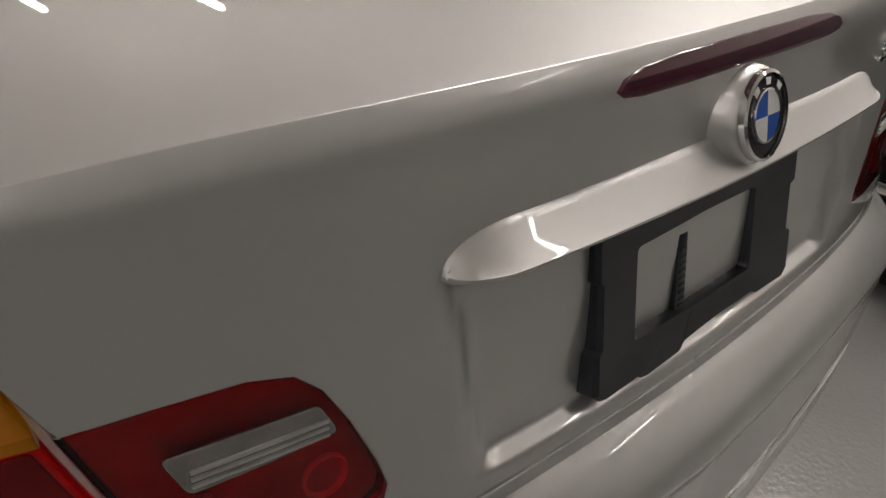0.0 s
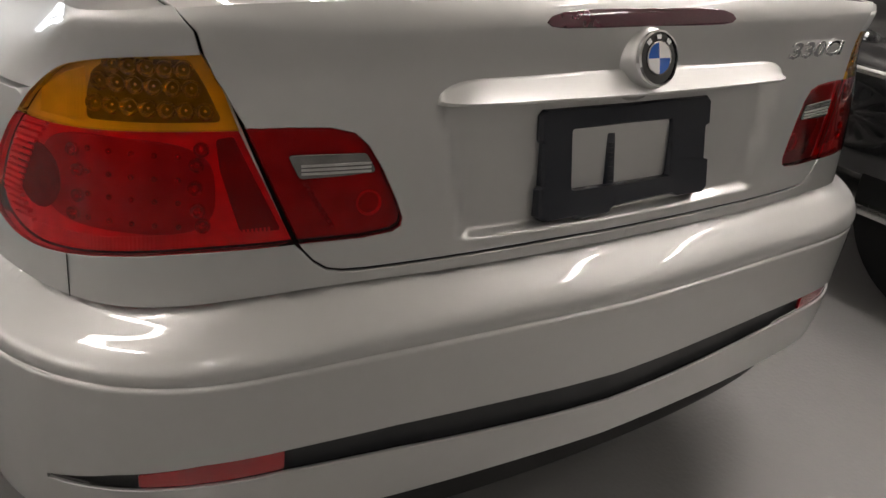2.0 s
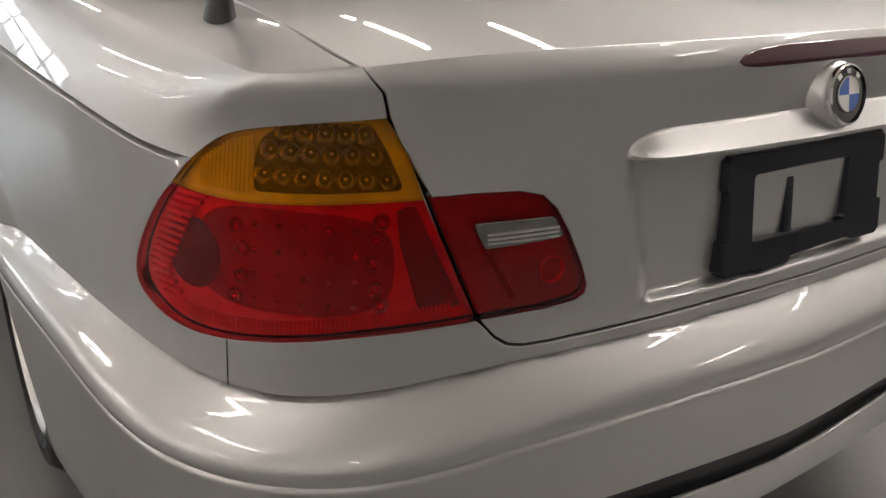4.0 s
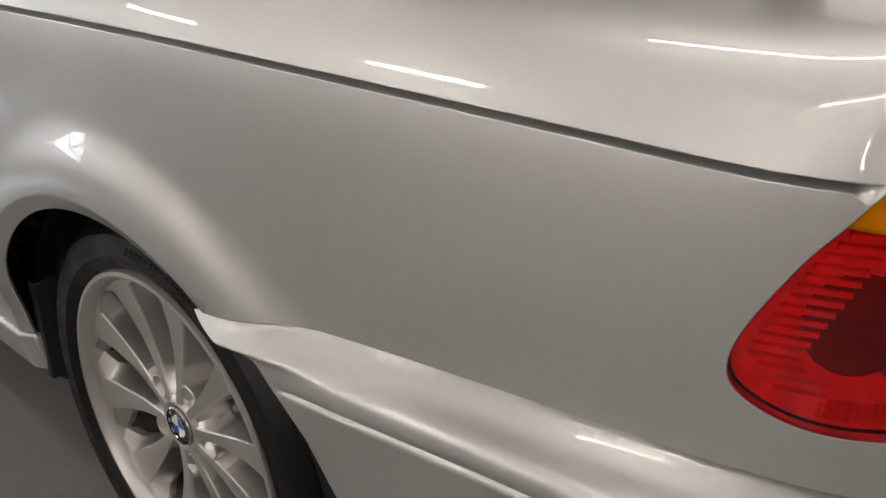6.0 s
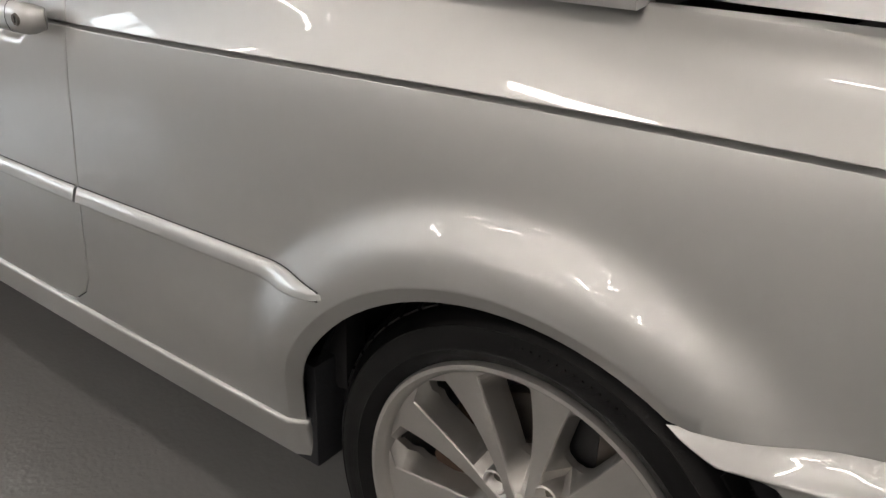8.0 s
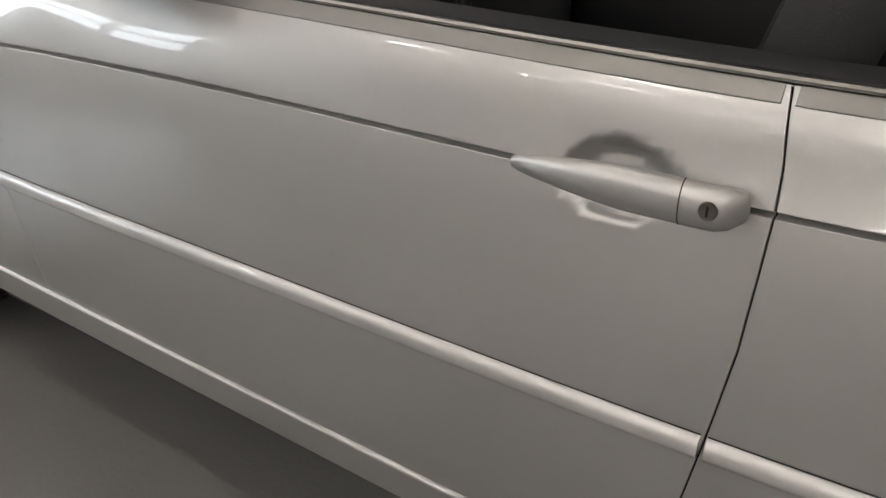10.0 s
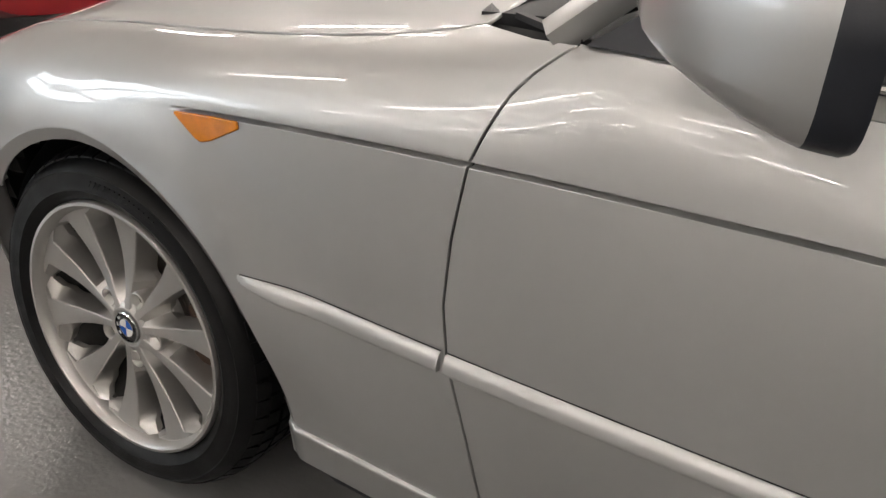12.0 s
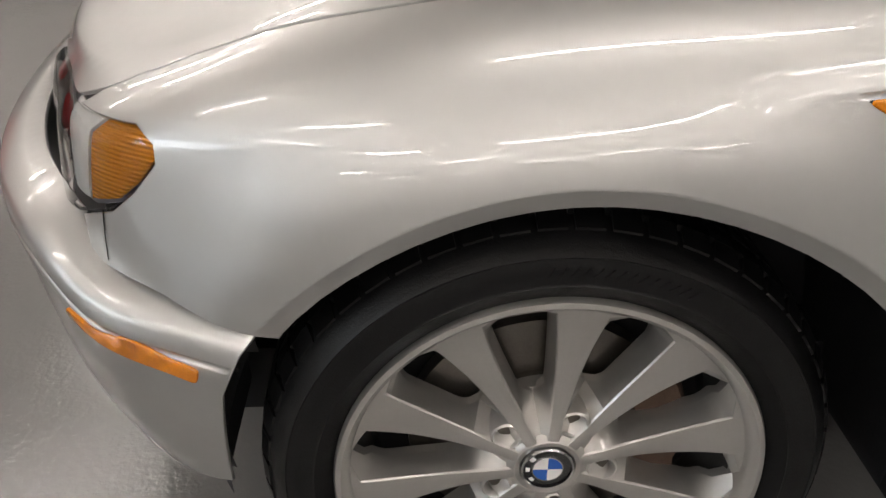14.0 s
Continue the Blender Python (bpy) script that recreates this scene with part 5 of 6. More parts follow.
def side_fittings(half):
    door = doors[half]
    rub_strip(0.30, 0.777, car, half, taper0=True)
    rub_strip(0.784, 2.066, door, half)
    rub_strip(2.074, 2.33, car, half, taper1=True)
    # indicator in the wing
    mark = [(2.509, 0.7475), (2.453, 0.7540), (2.396, 0.7590), (2.3945, 0.7525), (2.441, 0.7270), (2.457, 0.7215), (2.467, 0.7245)]
    cut_panel("indicator_seat", rounded(flank([(2.5125, 0.7480), (2.453, 0.7555), (2.3935, 0.7605), (2.392, 0.7515), (2.4405, 0.7255), (2.457, 0.7198), (2.469, 0.7232)]), 0.003), car, material=BLACK_TRIM, half=half, step=0.02, gap=0.0, lift=0.0006, depth=0.002, edge=0.0004, label="dark seat of the indicator")
    cut_panel("side_indicator", rounded(flank(mark), 0.0035), car, material=AMBER_SOLID, half=half, step=0.012, gap=0.0, lift=0.004, edge=0.002, depth=0.008, label="amber side indicator in the wing")
    # seam between wing quarter and lamp corner
    cut_panel("corner_seam", flat_points([(0.7342, 0.663), (0.7358, 0.663), (0.7358, bumper_top(0.735)), (0.7342, bumper_top(0.735))]), car, material=SHELL_DARK, half=half, step=0.05, gap=0.0, lift=0.0005, edges=False, label="dark body seam")
    cut_panel("wing_seam", [tuple(to_flat(s, h)) for s, h in ((4.7300, 0.885), (4.7318, 0.885), (4.7395, 0.765), (4.7375, 0.765))], car, material=SHELL_DARK, half=half, step=0.05, gap=0.0, lift=0.0006, edges=False, label="dark body seam")
    # bright moulding, seal and glass along the waist
    edge = [Vector(skin(np.array([float(s_at_y(y))]), np.array([2.0]))[0]) for y in np.linspace(0.24, 1.90, 40)]
    bm = bmesh.new()
    sweep(bm, [p + Vector((0.004, 0, 0.001)) for p in edge], [(-0.0055, 0.000), (-0.0070, 0.003), (-0.0050, 0.0060), (0.004, 0.0060), (0.007, 0.000)])
    mirrored(bm, half)
    part("waist_moulding", bm, BRIGHT_TRIM, car, "bright waist moulding")
    # added grey band: shade on the silver door top, put into its colour
    for y0, y1 in ((0.27, 0.768), (0.782, 1.76)):
        band = [(float(y), 1.992) for y in np.linspace(y0, y1, 24)] + [(float(y), 1.845) for y in np.linspace(y1, y0, 24)]
        cut_panel("waist_shade", line_h(band), car, material=SHADED_GREY, half=half, step=0.03, gap=0.0, lift=0.0022, edge=0.0012, depth=0.004, label="grey band for the shaded door top under the bright moulding")
    bm = bmesh.new()
    sweep(bm, [p + Vector((0.026, 0, 0.003)) for p in edge], [(-0.016, -0.012), (-0.016, 0.005), (-0.009, 0.010), (0.004, 0.016), (0.020, 0.004), (0.020, -0.012)])
    mirrored(bm, half)
    part("waist_seal", bm, BLACK_TRIM, car, "black rubber window seal")
    for y0, y1, name in ((0.29, 0.765, "quarter_window"), (0.79, 1.78, "door_window")):
        bm = bmesh.new()
        low, high = [], []
        for y in np.linspace(y0, y1, 12):
            p = Vector(skin(np.array([float(s_at_y(y))]), np.array([2.0]))[0]) + Vector((0.030, 0, 0.0))
            top = 1.27 if y < 1.3 else 1.27 - (y - 1.3) * 0.62
            if half == "left":                       # wound down: the edge alone shows over the seal
                top = p.z + 0.017
            low.append(p)
            high.append(Vector((p.x + 0.40 * (top - p.z), y, top)))
        for a, b, c, d in zip(low, low[1:], high[1:], high):
            bm.faces.new([bm.verts.new(v) for v in (a, b, c, d)])
        bmesh.ops.remove_doubles(bm, verts=bm.verts, dist=1e-5)
        bmesh.ops.solidify(bm, geom=bm.faces[:], thickness=0.004)
        mirrored(bm, half)
        pane = part(name, bm, GLASS, car, "tinted side window, wound down" if half == "left" else "tinted side window")
        pane.visible_shadow = False
    # door handle: a bar that swells towards the lock
    bm = bmesh.new()
    path, scale = [], []
    for i in range(25):
        t = i / 24
        y = 1.030 - 0.243 * t
        z = 0.8115 + 0.0125 * t + 0.003 * math.sin(t * math.pi)
        out = 0.004 + 0.026 * min(1, math.sin(min(t * 1.35, 1) * math.pi / 2)) * (1 - max(0, (t - 0.90) / 0.10) ** 2 * 0.75)
        s = float(s_at_y(y))
        base = Vector((plan_x(s), y, z))
        path.append(base + Vector((-out + 0.003, 0, 0)))
        scale.append(0.28 + 0.72 * min(1, t * 1.9) ** 0.7 - 0.32 * max(0, (t - 0.93) / 0.07) ** 2)
    prof = [(0.013 * math.cos(a), 0.0225 * math.sin(a)) for a in np.linspace(0, 2 * math.pi, 16, endpoint=False)]
    sweep(bm, path, prof, scales=scale)
    mirrored(bm, half)
    handle = part("door_handle", bm, PAINT, door, "silver pull handle")
    k = 19
    bm = bmesh.new()
    sweep(bm, [path[k] + (path[k + 1] - path[k]) * f for f in (0.0, 0.12)], [(x * 1.02, z * 1.02) for x, z in prof], scales=[scale[k], scale[k]])
    mirrored(bm, half)
    part("handle_seam", bm, SHELL_DARK, handle, "dark seam before the lock cap")
    if half == "left":
        c = path[22] + Vector((-0.0136, 0.003, 0.0))
        bm = bmesh.new()
        lathe(bm, [(0.0, 0.0), (0.0068, 0.0), (0.0078, -0.0008), (0.0092, 0.0012), (0.0092, 0.008), (0.0, 0.008)], 24, m=Matrix.Translation(c))
        bmesh.ops.recalc_face_normals(bm, faces=bm.faces)
        part("key_lock", bm, DISC_STEEL, handle, "round key lock")
        bm = bmesh.new()
        box(bm, c + Vector((-0.0006, -0.0012, -0.005)), c + Vector((0.001, 0.0012, 0.005)))
        part("key_slot", bm, SHELL_DARK, handle)
    # wing mirror
    build_mirror(half)
    build_headlamp(half)
    # windscreen pillar
    bm = bmesh.new()
    a, b = Vector((-0.742, 2.035, 0.918)), Vector((-0.60, 1.42, 1.325))
    path = [a + (b - a) * t + Vector((0, 0.03 * math.sin(t * math.pi), 0.02 * math.sin(t * math.pi))) for t in np.linspace(0, 1, 10)]
    sweep(bm, path, [(-0.066, -0.020), (-0.076, 0.0), (-0.058, 0.015), (0.050, 0.020), (0.070, 0.006), (0.062, -0.020)])
    mirrored(bm, half)
    part("windscreen_pillar", bm, PAINT, car, "silver windscreen pillar")
    bm = bmesh.new()
    sweep(bm, [(-0.790, 1.985, 0.921), (-0.755, 2.035, 0.921), (-0.700, 2.105, 0.919)], [(-0.006, -0.006), (-0.006, 0.001), (0.006, 0.001), (0.006, -0.006)])
    mirrored(bm, half)
    part("cowl_seal", bm, BLACK_TRIM, car, "black rubber cowl seal")
    bm = bmesh.new()
    tri = [Vector((-0.806, 1.975, 0.922)), Vector((-0.838, 1.74, 0.930)), Vector((-0.765, 1.74, 1.10))]
    lo = [bm.verts.new(p) for p in tri]
    hi = [bm.verts.new(p + Vector((-0.012, 0, 0))) for p in tri]
    bm.faces.new(lo)
    bm.faces.new(hi[::-1])
    for i in range(3):
        bm.faces.new((lo[i], lo[(i + 1) % 3], hi[(i + 1) % 3], hi[i]))
    mirrored(bm, half)
    part("mirror_sail", bm, BLACK_SATIN, car, "black triangular mirror base")


def build_mirror(half):
    """A silver shell with a dark rear face, on a short arm."""
    c = Vector((-0.953, 1.815, 0.998))
    verts, faces = [], []
    nu, nv = 28, 14
    for i in range(nv + 1):
        t = i / nv                                   # 0 rear rim, 1 front tip
        k = math.sqrt(max(0, 1 - t ** 2.2))
        for j in range(nu):
            a = 2 * math.pi * j / nu
            cx, cz = math.cos(a), math.sin(a)
            sx = math.copysign(abs(cx) ** 0.62, cx) * 0.105 * k
            sz = math.copysign(abs(cz) ** 0.66, cz) * (0.072 * k if cz > 0 else 0.072 * k * (1 - 0.55 * t))
            lean = -0.03 * (sx / 0.105)              # the outer end sits further back
            drop = -0.012 * (1 if cz < 0 else 0) * max(0, -cx) * k
            verts.append((c.x + sx + 0.028 * t, c.y - 0.035 + t * 0.135 + lean * -1 - 0.02, c.z + sz + drop - 0.012 * t))
    for i in range(nv):
        for j in range(nu):
            faces.append((i * nu + j, i * nu + (j + 1) % nu, (i + 1) * nu + (j + 1) % nu, (i + 1) * nu + j))
    bm = bmesh.new()
    bv = [bm.verts.new(v) for v in verts]
    for f in faces:
        bm.faces.new([bv[i] for i in f])
    bmesh.ops.remove_doubles(bm, verts=bm.verts, dist=1e-4)
    mirrored(bm, half)
    mirror = part("wing_mirror", bm, PAINT, car, "silver wing mirror shell")
    bm = bmesh.new()
    ring = [Vector(v) for v in verts[:nu]]
    mid = sum(ring, Vector()) / nu
    rows = []
    for k, back in ((1.0, 0.0), (1.004, -0.024), (0.97, -0.031), (0.82, -0.030), (0.79, -0.020)):
        rows.append([bm.verts.new(mid + (p - mid) * k + Vector((0, back, 0))) for p in ring])
    for r0, r1 in zip(rows, rows[1:]):
        for j in range(nu):
            bm.faces.new((r0[j], r0[(j + 1) % nu], r1[(j + 1) % nu], r1[j]))
    mirrored(bm, half)
    part("mirror_frame", bm, BLACK_SATIN, mirror, "black rim round the mirror glass")
    bm = bmesh.new()
    bm.faces.new([bm.verts.new(mid + (p - mid) * 0.795 + Vector((0, -0.020, 0))) for p in ring])
    mirrored(bm, half)
    part("mirror_glass", bm, CHROME_DARK, mirror, "mirror glass")
    bm = bmesh.new()
    sweep(bm, [(-0.79, 1.80, 0.955), (-0.84, 1.79, 0.962), (-0.89, 1.785, 0.985)], [(-0.035, -0.020), (-0.035, 0.020), (0.035, 0.020), (0.035, -0.020)])
    mirrored(bm, half)
    part("mirror_arm", bm, BLACK_SATIN, mirror, "black mirror arm")


CHROME_DARK = make_material("mirror_glass", (0.05, 0.06, 0.08), rough=0.02, metal=1.0)
HEADLAMP_DARK = make_material("headlamp_interior", (0.16, 0.15, 0.155), rough=0.3, metal=0.3, vary=0.3, vary_scale=25)


def build_headlamp(half):
    pts = HEADLAMP
    flat = [tuple(to_flat(s, h)) for s, h in pts]
    lamp = cut_panel("headlamp", inset_outline(flat, 0.001), car, material=HEADLAMP_DARK, half=half, step=0.02, gap=0.0, lift=-0.020, label="headlamp with an amber corner")
    rim = cut_panel("headlamp_gasket", flat, lamp, material=SHELL_DARK, half=half, step=0.03, gap=0.0, lift=-0.024, label="black gasket")
    amber = [(4.670, 0.99), (4.6725, 1.075), (4.695, 1.215), (4.735, 1.255), (4.758, 1.12), (4.766, 0.885), (4.72, 0.903), (4.693, 0.941)]
    cut_panel("amber_reflector", inset_outline([tuple(to_flat(s, h)) for s, h in amber], 0.001), lamp, material=AMBER_RIBBED, half=half, step=0.01, gap=0.0, lift=-0.010, label="ribbed amber indicator")
    clear = [(4.742, 1.265), (4.78, 1.31), (4.83, 1.35), (4.84, 1.10), (4.82, 0.88), (4.774, 0.882), (4.766, 1.12)]
    cut_panel("clear_reflector", inset_outline([tuple(to_flat(s, h)) for s, h in clear], 0.001), lamp, material=LAMP_BACK, half=half, step=0.01, gap=0.0, lift=-0.011, label="clear corner of the headlamp")
    cut_panel("headlamp_lens", inset_outline(flat, 0.003), lamp, material=CLEAR_LENS, half=half, step=0.015, gap=0.0, lift=0.001, edge=0.003, depth=0.010, label="clear headlamp lens")


def ribbed(name, colour, scale):
    m = make_material(name, colour, rough=0.25, coat=0.5)
    nt = m.node_tree
    wave, co, bp = nt.nodes.new("ShaderNodeTexWave"), nt.nodes.new("ShaderNodeTexCoord"), nt.nodes.new("ShaderNodeBump")
    wave.bands_direction = "Z"
    wave.inputs["Scale"].default_value = scale
    wave.inputs["Distortion"].default_value = 0.6
    bp.inputs["Strength"].default_value, bp.inputs["Distance"].default_value = 0.8, 0.003
    nt.links.new(co.outputs["Object"], wave.inputs["Vector"])
    nt.links.new(wave.outputs["Fac"], bp.inputs["Height"])
    nt.links.new(bp.outputs[0], nt.nodes["Principled BSDF"].inputs["Normal"])
    return m


AMBER_RIBBED = ribbed("ribbed_amber", (0.85, 0.33, 0.02), 70.0)
for half in ("left", "right"):
    side_fittings(half)


# ---- tail fittings ----
def tail_point(x, z, lift=0.0):
    s = float(s_at_x(abs(x)))
    p = skin(np.array([s]), np.array([float(height(s, z))]), lift)[0]
    return Vector((math.copysign(p[0], x) if x else 0.0, p[1], p[2]))


def boot_strip():
    """The grip bar over the plate: a sloping ledge with tapered ends."""
    bm = bmesh.new()
    rings = []
    for x in 0.314 * np.sin(np.linspace(-math.pi / 2, math.pi / 2, 91)):
        e = max(0.0, (abs(x) - 0.250) / 0.0645)
        k = math.sqrt(max(0.0, 1 - e ** 2.4))
        zb = 0.841 - 0.001 * e
        zt = zb + 0.004 + (0.0265 - 0.004 * ramp(abs(x), 0.0, 0.30)) * k
        p = 0.027 * (0.12 + 0.88 * max(0.0, 1 - max(0.0, (abs(x) - 0.26) / 0.055) ** 2.2) ** 0.5)
        y0 = float(plan_y(float(s_at_x(abs(x))))) + 0.015
        prof = [(0.012, zt), (-0.002, zt), (-0.006, zt - 0.003), (-p * 0.50, zb + (zt - zb) * 0.52), (-p * 0.94, zb + (zt - zb) * 0.20), (-p, zb + 0.004), (-p * 0.95, zb + 0.0005), (-p * 0.80, zb - 0.001), (0.012, zb - 0.002)]
        rings.append([bm.verts.new((x, y0 + a, b)) for a, b in prof])
    n = len(rings[0])
    for r0, r1 in zip(rings, rings[1:]):
        for i in range(n - 1):
            bm.faces.new((r0[i], r0[i + 1], r1[i + 1], r1[i]))
    bm.faces.new(rings[0])
    bm.faces.new(rings[-1])
    bmesh.ops.recalc_face_normals(bm, faces=bm.faces)
    strip = part("grip_bar", bm, PAINT, boot_lid, "silver grip bar over the plate")
    bm = bmesh.new()
    m = Matrix.Translation((0, -0.9540, 0.888)) @ Matrix.Rotation(radians(-16), 4, "X") @ Matrix.Rotation(radians(-90), 4, "Z")
    lathe(bm, [(0.0, -0.001), (0.0360, -0.001), (0.0385, -0.003), (0.0400, -0.008), (0.046, -0.022), (0.056, -0.045)], 48, m=m)
    bmesh.ops.recalc_face_normals(bm, faces=bm.faces)
    part("emblem_boss", bm, PAINT, boot_lid, "silver boss behind the emblem")
    badge(boot_lid, Matrix.Translation((0, -0.9575, 0.8890)) @ Matrix.Rotation(radians(90 - 16), 4, "X"), 0.0350)


boot_strip()

outline = tail([(0.0, 0.947), (0.10, 0.946), (0.145, 0.943), (0.164, 0.938), (0.171, 0.932), (0.164, 0.928), (0.145, 0.926), (0.08, 0.926), (0.0, 0.927)])
cut_panel("third_brake_light", outline, boot_lid, material=DARK_RED, half="both", step=0.02, gap=0.0, lift=0.0025, edge=0.0015, depth=0.006, label="dark red third brake light")


def plate_frame():
    """The empty black plate holder, with a slotted tongue in its opening."""
    m = Matrix.Translation((-0.003, -0.938, 0.75)) @ Matrix.Rotation(radians(-12), 4, "X")
    outer = [(-0.159, 0.066), (-0.152, 0.073), (0.152, 0.073), (0.160, 0.066), (0.160, 0.034), (0.152, 0.031), (0.152, -0.018), (0.161, -0.021), (0.161, -0.062), (0.153, -0.069), (0.100, -0.069), (0.094, -0.064), (0.030, -0.066),
             (-0.034, -0.070), (-0.040, -0.077), (-0.092, -0.078), (-0.098, -0.073), (-0.150, -0.073), (-0.159, -0.066), (-0.159, -0.030), (-0.155, -0.026), (-0.155, 0.030), (-0.159, 0.034)]
    inner = rounded([(-0.103, 0.044), (0.079, 0.044), (0.079, -0.036), (-0.103, -0.036)], 0.006)

    def at_angle(loop, g):
        hit = 0.0
        for (x0, z0), (x1, z1) in zip(loop, loop[1:] + loop[:1]):
            det = math.cos(g) * (z1 - z0) - math.sin(g) * (x1 - x0)
            if abs(det) > 1e-9:
                r = (x0 * (z1 - z0) - z0 * (x1 - x0)) / det
                f = (math.cos(g) * -z0 + math.sin(g) * x0) / det
                if r > 0 and -1e-6 <= f <= 1 + 1e-6:
                    hit = max(hit, r)
        return hit

    turns = sorted([2 * math.pi * k / 200 for k in range(200)] + [math.atan2(z, x) % (2 * math.pi) for x, z in outer + list(inner)])
    rings = [[], [], [], [], [], []]
    bm = bmesh.new()
    for g in turns:
        ro, ri = at_angle(outer, g), at_angle([tuple(p) for p in inner], g)
        c, s = math.cos(g), math.sin(g)
        for ring, (r, y) in zip(rings, ((ri, 0.012), (ri, -0.004), (ri + 0.003, -0.008), (ro - 0.004, -0.010), (ro, -0.006), (ro, 0.012))):
            ring.append(bm.verts.new(m @ Vector((r * c, y, r * s))))
    for r0, r1 in zip(rings, rings[1:]):
        for i in range(len(turns)):
            j = (i + 1) % len(turns)
            bm.faces.new((r0[i], r0[j], r1[j], r1[i]))
    bmesh.ops.remove_doubles(bm, verts=bm.verts, dist=1e-5)
    bmesh.ops.recalc_face_normals(bm, faces=bm.faces)
    holder = part("plate_holder", bm, BLACK_SATIN, boot_lid, "empty black number-plate holder")
    bm = bmesh.new()
    box(bm, (-0.040, -0.004, -0.038), (-0.025, 0.014, 0.035), 0.002, m)
    tongue = part("tongue", bm, BLACK_SATIN, holder)
    for k in range(9):
        bm = bmesh.new()
        box(bm, (-0.037, -0.0055, -0.034 + 0.0065 * k), (-0.028, -0.003, -0.0315 + 0.0065 * k), 0.0006, m)
        part("tooth", bm, BLACK_TRIM, tongue)


plate_frame()


def model_badge():
    """Raised chrome characters on the boot lid."""
    cu = bpy.data.curves.new("model_badge", "FONT")
    cu.body = "330Ci"
    cu.size, cu.extrude, cu.bevel_depth, cu.shear, cu.space_character, cu.offset = 0.036, 0.0018, 0.0008, 0.22, 1.12, 0.0006
    tmp = bpy.data.objects.new("model_badge", cu)
    scene.collection.objects.link(tmp)
    me = bpy.data.meshes.new_from_object(tmp.evaluated_get(bpy.context.evaluated_depsgraph_get()))
    bpy.data.objects.remove(tmp)
    x_lo, x_hi = min(v.co.x for v in me.vertices), max(v.co.x for v in me.vertices)
    flat = np.array([tuple(v.co) for v in me.vertices])
    ss = s_at_x(0.326 + (flat[:, 0] - x_lo) / (x_hi - x_lo) * 0.178)
    hs = np.linspace(0.8, 2.0, 80)
    hh = np.interp(0.866 + flat[:, 1] * 0.95, skin(np.full(80, float(ss.mean())), hs)[:, 2], hs)
    on = skin(ss, hh) + skin_normal(ss, hh) * (0.0015 + flat[:, 2])[:, None]
    for v, p in zip(me.vertices, on):
        v.co = (-p[0], p[1], p[2])
    me.materials.clear()
    me.materials.append(CHROME)
    ob = new("model_badge", me)
    ob.parent = boot_lid
    ob["label"] = "raised chrome model lettering"


model_badge()


def antenna():
    bm = bmesh.new()
    rings = []
    for t in np.linspace(0, 1, 14):
        r = 0.0150 * (1 - t) ** 2.3 + 0.0055
        z = 0.939 + 0.135 * t
        lean = -0.020 * t
        rings.append([bm.verts.new((-0.648 + r * 0.78 * math.cos(a), -0.652 + lean + r * 1.45 * math.sin(a) * (1 - 0.25 * t), z)) for a in np.linspace(0, 2 * math.pi, 20, endpoint=False)])
    for r0, r1 in zip(rings, rings[1:]):
        for i in range(20):
            bm.faces.new((r0[i], r0[(i + 1) % 20], r1[(i + 1) % 20], r1[i]))
    bmesh.ops.recalc_face_normals(bm, faces=bm.faces)
    base = part("antenna", bm, BLACK_TRIM, car, "black rubber antenna foot and mast")
    bm = bmesh.new()
    sweep(bm, [(-0.648, -0.672, 1.05), (-0.648, -0.70, 1.20), (-0.648, -0.735, 1.36)], [(0.0045 * math.cos(a), 0.0045 * math.sin(a)) for a in np.linspace(0, 2 * math.pi, 8, endpoint=False)])
    bmesh.ops.recalc_face_normals(bm, faces=bm.faces)
    part("mast", bm, BLACK_TRIM, base)


antenna()


# ---- hood, cabin ----
def tonneau():
    """The painted cover behind the cabin, with arms that run forward at both sides."""
    bm = bmesh.new()
    rows = []
    for y in np.linspace(-0.318, -0.02, 10):
        row = []
        for x in np.linspace(-0.735, 0.735, 25):
            edge = abs(x) / 0.735
            row.append(bm.verts.new((x * (1 + 0.03 * (y + 0.318)), y, 0.966 - 0.022 * edge ** 2.5 + 0.010 * ramp(y, -0.318, -0.1) * (1 - edge ** 2))))
        rows.append(row)
    for r0, r1 in zip(rows, rows[1:]):
        for i in range(24):
            bm.faces.new((r0[i], r0[i + 1], r1[i + 1], r1[i]))
    bmesh.ops.solidify(bm, geom=bm.faces[:], thickness=0.014)
    bmesh.ops.recalc_face_normals(bm, faces=bm.faces)
    cover = part("tonneau_cover", bm, PAINT, car, "silver cover behind the cabin")
    for half in ("left", "right"):
        path = [Vector((-0.775 - 0.022 * t, -0.06 + 0.29 * t, 0.9425 - 0.003 * t)) for t in (0, 0.12, 0.25, 0.4, 0.55, 0.7, 0.82, 0.9, 0.95, 0.98, 1.0)]
        bm = bmesh.new()
        sweep(bm, path, [(-0.014, -0.008), (-0.0165, -0.001), (-0.015, 0.005), (-0.008, 0.0085), (0.010, 0.010), (0.030, 0.010), (0.034, -0.006)], scales=[1] * 7 + [0.96, 0.85, 0.65, 0.35])
        mirrored(bm, half)
        part("cover_arm", bm, PAINT, cover, "silver side arm of the cover")
        for dx, dz in ((-0.0165, 0.0040), (0.010, 0.0125)):
            bm = bmesh.new()
            sweep(bm, [p + Vector((dx if dx > 0 else dx - 0.002, 0, dz)) for p in path[:9]], [(-0.0022, -0.0015), (-0.0022, 0.0018), (0.0022, 0.0018), (0.0022, -0.0015)])
            mirrored(bm, half)
            part("arm_bead", bm, BRIGHT_TRIM, cover, "bright bead")


tonneau()


